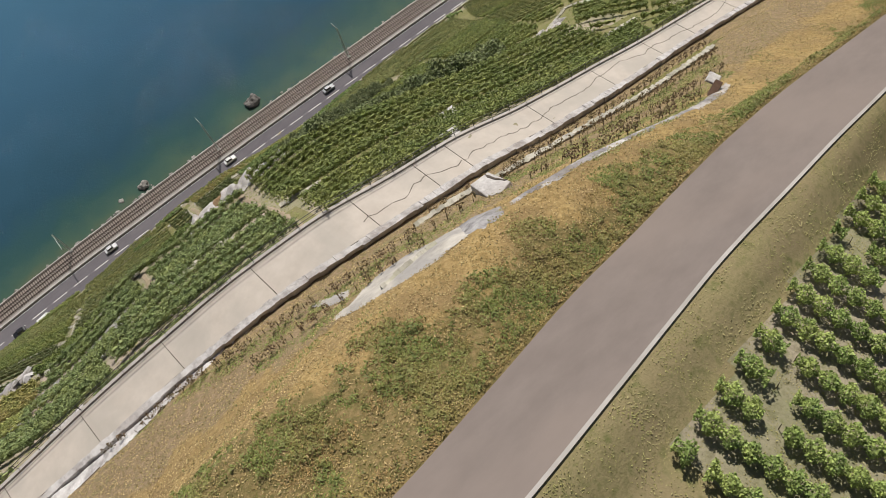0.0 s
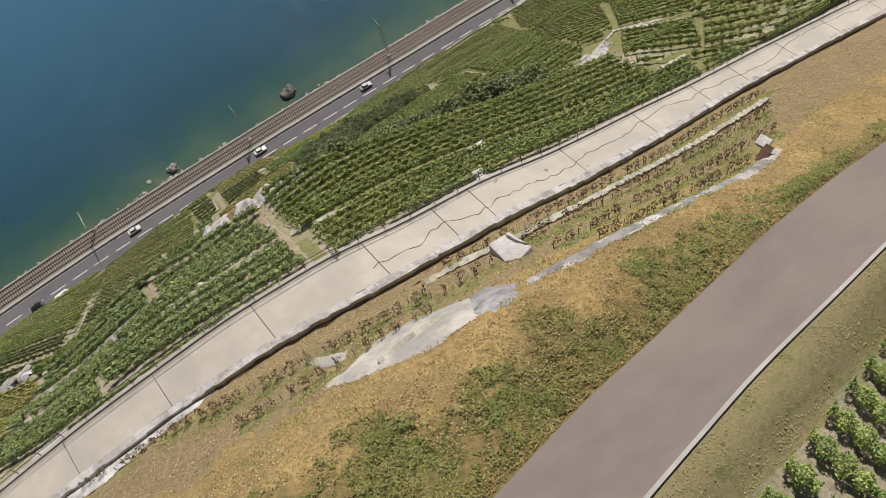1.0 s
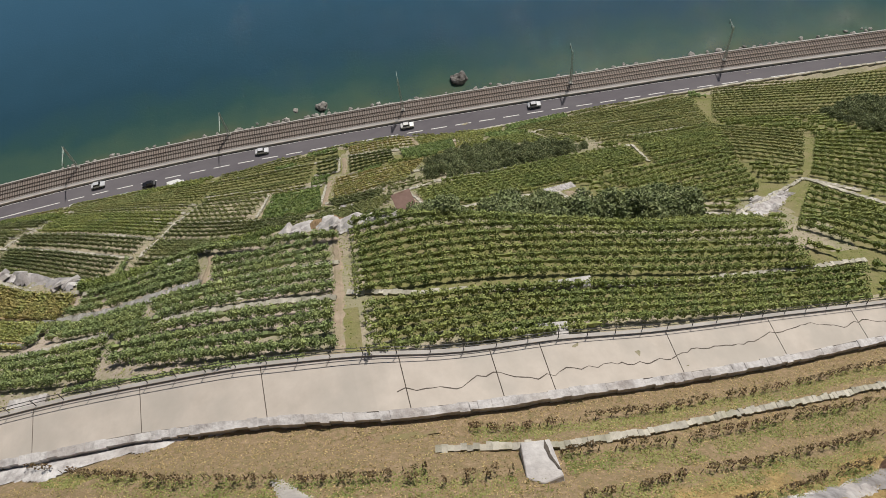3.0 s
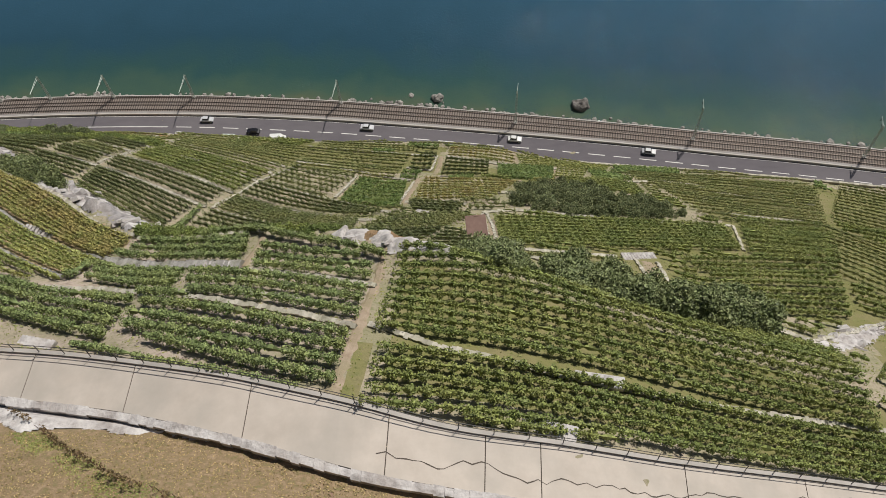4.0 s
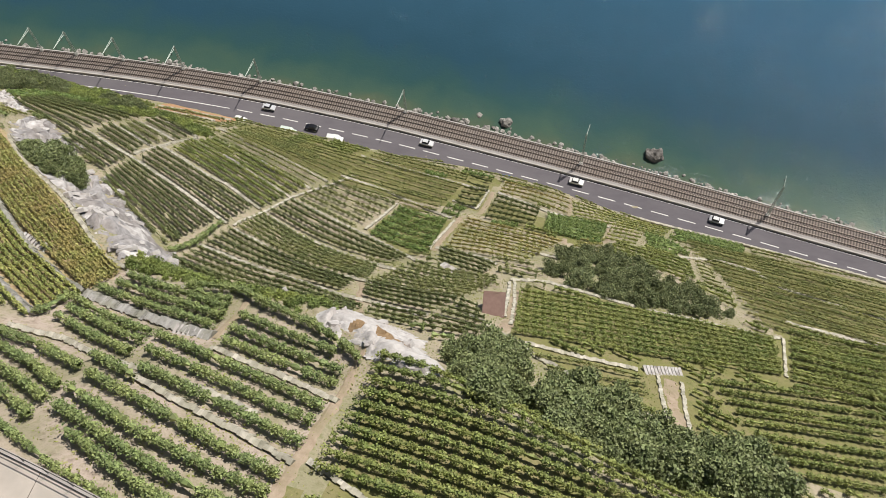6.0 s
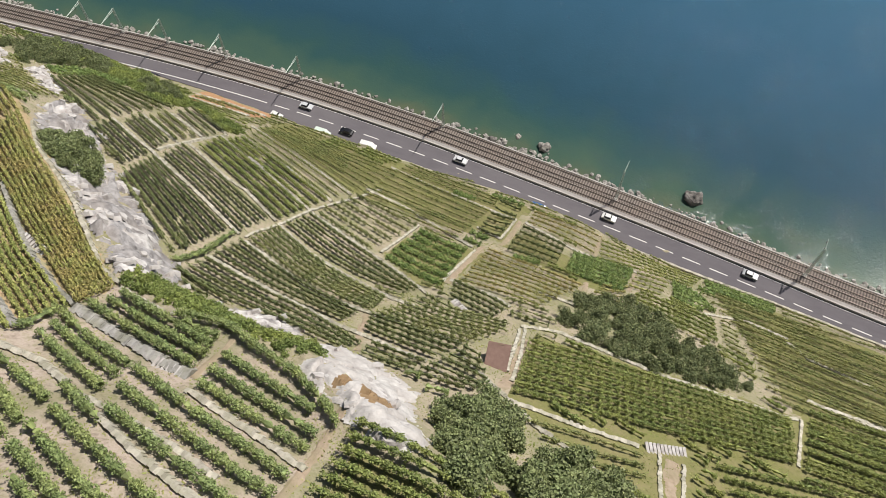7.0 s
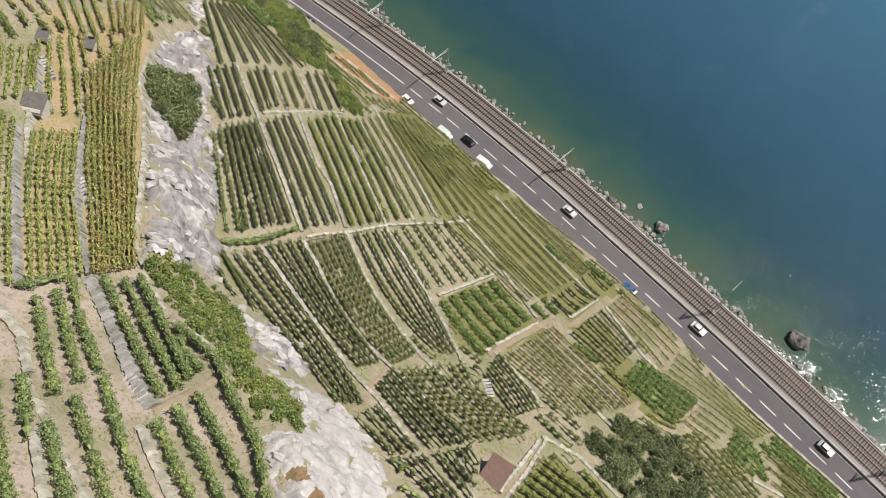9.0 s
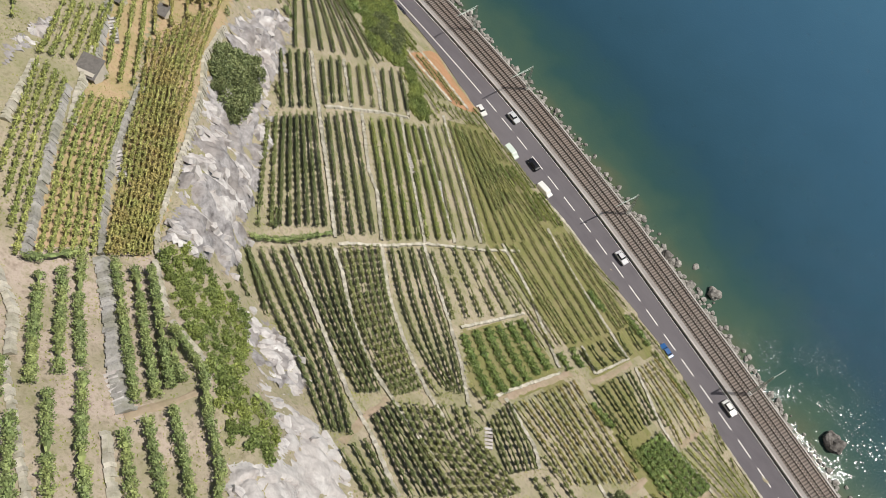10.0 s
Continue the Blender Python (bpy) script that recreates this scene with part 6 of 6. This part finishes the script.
def brown_band(x, y):
    n = rough(x, y, 0.35, 31.0) + 0.6 * rough(x, y, 1.3, 33.0)
    return np.where((y > u_out(x) + 0.15) & (y < band_low(x) + 1.5 * n), np.clip(0.75 + 1.3 * n - 0.12 * (y - u_out(x)), 0.05, 0.9), 0)


def straw_slope(x, y):
    return np.where((y > u_out(x) + 0.2) & (y < p_in(x) - 0.9), 0.9, 0)


def verge_strip(x, y):
    return np.where(y < u_in(x) - 0.35, np.clip(0.45 + 0.8 * rough(x, y, 0.5, 7.0), 0.1, 0.9), 0)


def row_grass(x, y):
    best = np.full(len(x), 9.0)
    for pts in GRASS_LINES:
        px, py = [p[0] for p in pts], [p[1] for p in pts]
        best = np.where((x > px[0]) & (x < px[-1]), np.minimum(best, np.abs(y - np.interp(x, px, py) + 0.75)), best)
    n = rough(x, y, 0.35, 9.0)
    return np.where((y < p_in(x) - 0.8), np.clip((1.05 - best) * 1.8 + 1.0 * n, 0, 0.95) * (best < 1.7), 0)


blades("weeds", "tufted green weeds along the lane", 460000, weed_band, 0.085, LEAVES["weed"], 1, y0=9, y1=26, tall=lambda x, y: 0.75 * tuft(x, y))
blades("brown_weeds", "dried brown weeds along the lane", 260000, brown_band, 0.075, LEAVES["dead"], 6, y0=8, y1=24, tall=lambda x, y: 0.35 * tuft(x, y))
blades("dry_grass", "straw-coloured dry grass on the slope", 260000, straw_slope, 0.07, LEAVES["straw"], 2, tall=lambda x, y: 0.3 * tuft(x, y))
blades("verge_grass", "short worn grass on the verge", 230000, verge_strip, 0.06, LEAVES["verge"], 3, y0=-12, y1=14, tall=lambda x, y: 0.12 * tuft(x, y))
blades("slope_grass", "green grass between the sparse vines", 240000, row_grass, 0.085, LEAVES["grass"], 4, -16, 72, 17, 36)


# a hedge across the foot of the cliff plots
vine_row("hedge", (-26.0, 77.6), (-24.9, 88.3))
TRODDEN.append((0.3, ((-26.0, 77.6), (-24.9, 88.3))))


# ---- the rest of the hillside: more vine plots between the mapped ones ----
def free_spots(x, y):
    """Which of the points lie on no mapped plot, path, wall or rock."""
    ok = np.ones(len(x), bool)
    for poly in TAKEN:
        c = np.mean(poly, 0)
        grown = [tuple(c + (np.array(p) - c) * (1 + 0.7 / max(1.5, np.linalg.norm(np.array(p) - c)))) for p in poly]
        ok &= ~within(x, y, grown)
    for wide, pts in TRODDEN:
        for (ax, ay), (bx, by) in zip(pts, pts[1:]):
            t = np.clip(((x - ax) * (bx - ax) + (y - ay) * (by - ay)) / ((bx - ax) ** 2 + (by - ay) ** 2), 0, 1)
            ok &= np.hypot(x - ax - t * (bx - ax), y - ay - t * (by - ay)) > wide + 0.35
    for hx, hy, r in ((18.3, 79.8, 3.0), (-46.0, 70.9, 2.0), (-57.5, 83.2, 1.2), (-58.8, 78.7, 1.2), (41, 70.5, 2.6), (41, 76.0, 2.8)):
        ok &= np.hypot(x - hx, y - hy) > r
    return ok & ~((x > -96) & (x < -57) & (y > 139))


def fill_rows():
    pick = random.Random(31)
    xs = np.arange(-150.0, 150.0, 0.8)
    low, top = np.array([PATH_OUT(v) if -60 < v < 90 else (PATH_OUT(-60) - 0.5 * (v + 60) if v < 0 else 34) for v in xs]) + 1.6, np.array([ROAD_IN(v) for v in xs]) - 1.6
    low = np.where(xs < -24, np.maximum(low - 0.0, 40), low)
    falling = np.minimum.accumulate(HEIGHT[GRID_Y > 38.5], 0)
    down = GRID_Y[GRID_Y > 38.5]
    falling = falling - 1e-4 * np.arange(len(down))[:, None]
    level, plot_kinds = 6.0, {}
    while level < 112:
        band_id = int(level // 11)
        y = np.array([np.interp(-level, -falling[:, k], down) for k in np.clip(np.round((xs - GRID_X[0]) / 1.25).astype(int), 0, len(GRID_X) - 1)])
        good = free_spots(xs, y) & (y > low) & (y < top)
        cell = np.floor((xs + 7.3 * (band_id % 3)) / 16.0).astype(int)
        start = None
        for i in range(len(xs) + 1):
            if start is not None and (i == len(xs) or not good[i] or cell[i] != cell[start]):
                key = (band_id, int(cell[start]))
                if xs[i - 1] - xs[start] > 2.4:
                    if key not in plot_kinds:
                        cx, cy = xs[start], y[start]
                        if cx < -24 and cy < 66 - 0.55 * (cx + 24):
                            plot_kinds[key] = pick.choice(["yellow", "yellow", "autumn", "grassy"])
                        elif cx < 12 and cy < 70:
                            plot_kinds[key] = "hedge"
                        elif cy > 108:
                            plot_kinds[key] = pick.choice(["fine", "fine", "yellow", "green", "grassy"])
                        elif cx < 20:
                            plot_kinds[key] = pick.choice(["dark", "hedge", "dots"])
                        else:
                            plot_kinds[key] = "grassy"
                    vine_row(plot_kinds[key], (xs[start] + 0.3, y[start]), (xs[i - 1] - 0.3, y[i - 1]), joined=REST)
                start = None
            if i < len(xs) and good[i] and start is None:
                start = i
        level += 1.75


for offset in (1.3, 3.2):
    xs = np.arange(-44.0, 66.0, 0.8)
    ys = np.array([PATH_OUT(v) for v in xs]) + offset
    ok = free_spots(xs, ys)
    start = None
    for i in range(len(xs) + 1):
        if start is not None and (i == len(xs) or not ok[i] or i - start > 14):
            if i - start > 3:
                vine_row("hedge" if xs[start] < 11 else "grassy", (xs[start] + 0.2, ys[start]), (xs[i - 1] - 0.2, ys[i - 1]), joined=REST)
                TRODDEN.append((0.4, ((xs[start], ys[start]), (xs[i - 1], ys[i - 1]))))
            start = None
        if i < len(xs) and ok[i] and start is None:
            start = i
fill_rows()
kinds = sorted(REST)
rest = quads_mesh("vines", np.concatenate([q for k in kinds for q in REST[k]]), LEAVES[kinds[0]])
for k in kinds[1:]:
    rest.materials.append(LEAVES[k])
rest.polygons.foreach_set("material_index", np.concatenate([np.full(sum(len(q) for q in REST[k]), i, np.int32) for i, k in enumerate(kinds)]))
tagged(new("vines", rest), "many green and yellowing vine rows across the terraces", "vines", kind="stuff")


def hill_cover(x, y):
    n = rough(x, y, 0.22, 12.0) + 0.6 * rough(x, y, 0.8, 15.0)
    far = np.interp(x, GRID_X, [ROAD_IN(v) for v in GRID_X])
    near = np.interp(x, GRID_X, [PATH_OUT(max(-60, min(90, v))) for v in GRID_X])
    return np.where((y > near + 1.0) & (y < far - 0.8), np.clip(0.4 + 0.9 * n, 0.03, 0.95), 0)


blades("ground_cover", "low green and dry weeds between the vine rows", 330000, hill_cover, 0.13, LEAVES["grass"], 5, -110, 110, 38, 146)


# ---- wavelets that glitter near the shore ----
def wavelets(count):
    r = np.random.default_rng(17)
    x = r.uniform(15, 125, count)
    off = np.abs(r.normal(0, 1, count)) * np.where(r.uniform(0, 1, count) < 0.4, 2.2, 12.0) + 0.2
    y = np.array([SHORE(v) for v in x]) + off
    patch = rough(x, y, 0.16, 41.0) + 0.5 * rough(x, y, 0.6, 44.0)
    x, y = x[patch > 0.02], y[patch > 0.02]
    count = len(x)
    centre = np.column_stack([x, y, r.uniform(0.02, 0.06, count)])
    way = r.uniform(0, 2 * np.pi, count)
    normal = np.column_stack([r.normal(0.085, 0.06, count), r.normal(0.0, 0.036, count), np.ones(count)])
    normal /= np.linalg.norm(normal, axis=1, keepdims=True)
    side = np.cross(normal, np.column_stack([np.cos(way + 1.3), np.sin(way + 1.3), np.zeros(count)]))
    side /= np.linalg.norm(side, axis=1, keepdims=True)
    other = np.cross(normal, side)
    k = r.uniform(0.05, 0.16, count)[:, None]
    a, b = side * k, other * k * 0.6
    ob = new("wavelets", quads_mesh("wavelets", np.stack([centre - a, centre - b, centre + a, centre + b], 1), RIPPLE))
    return tagged(ob, "small glittering wavelets on the shallow water", "ripples", kind="stuff")


wavelets(26000)
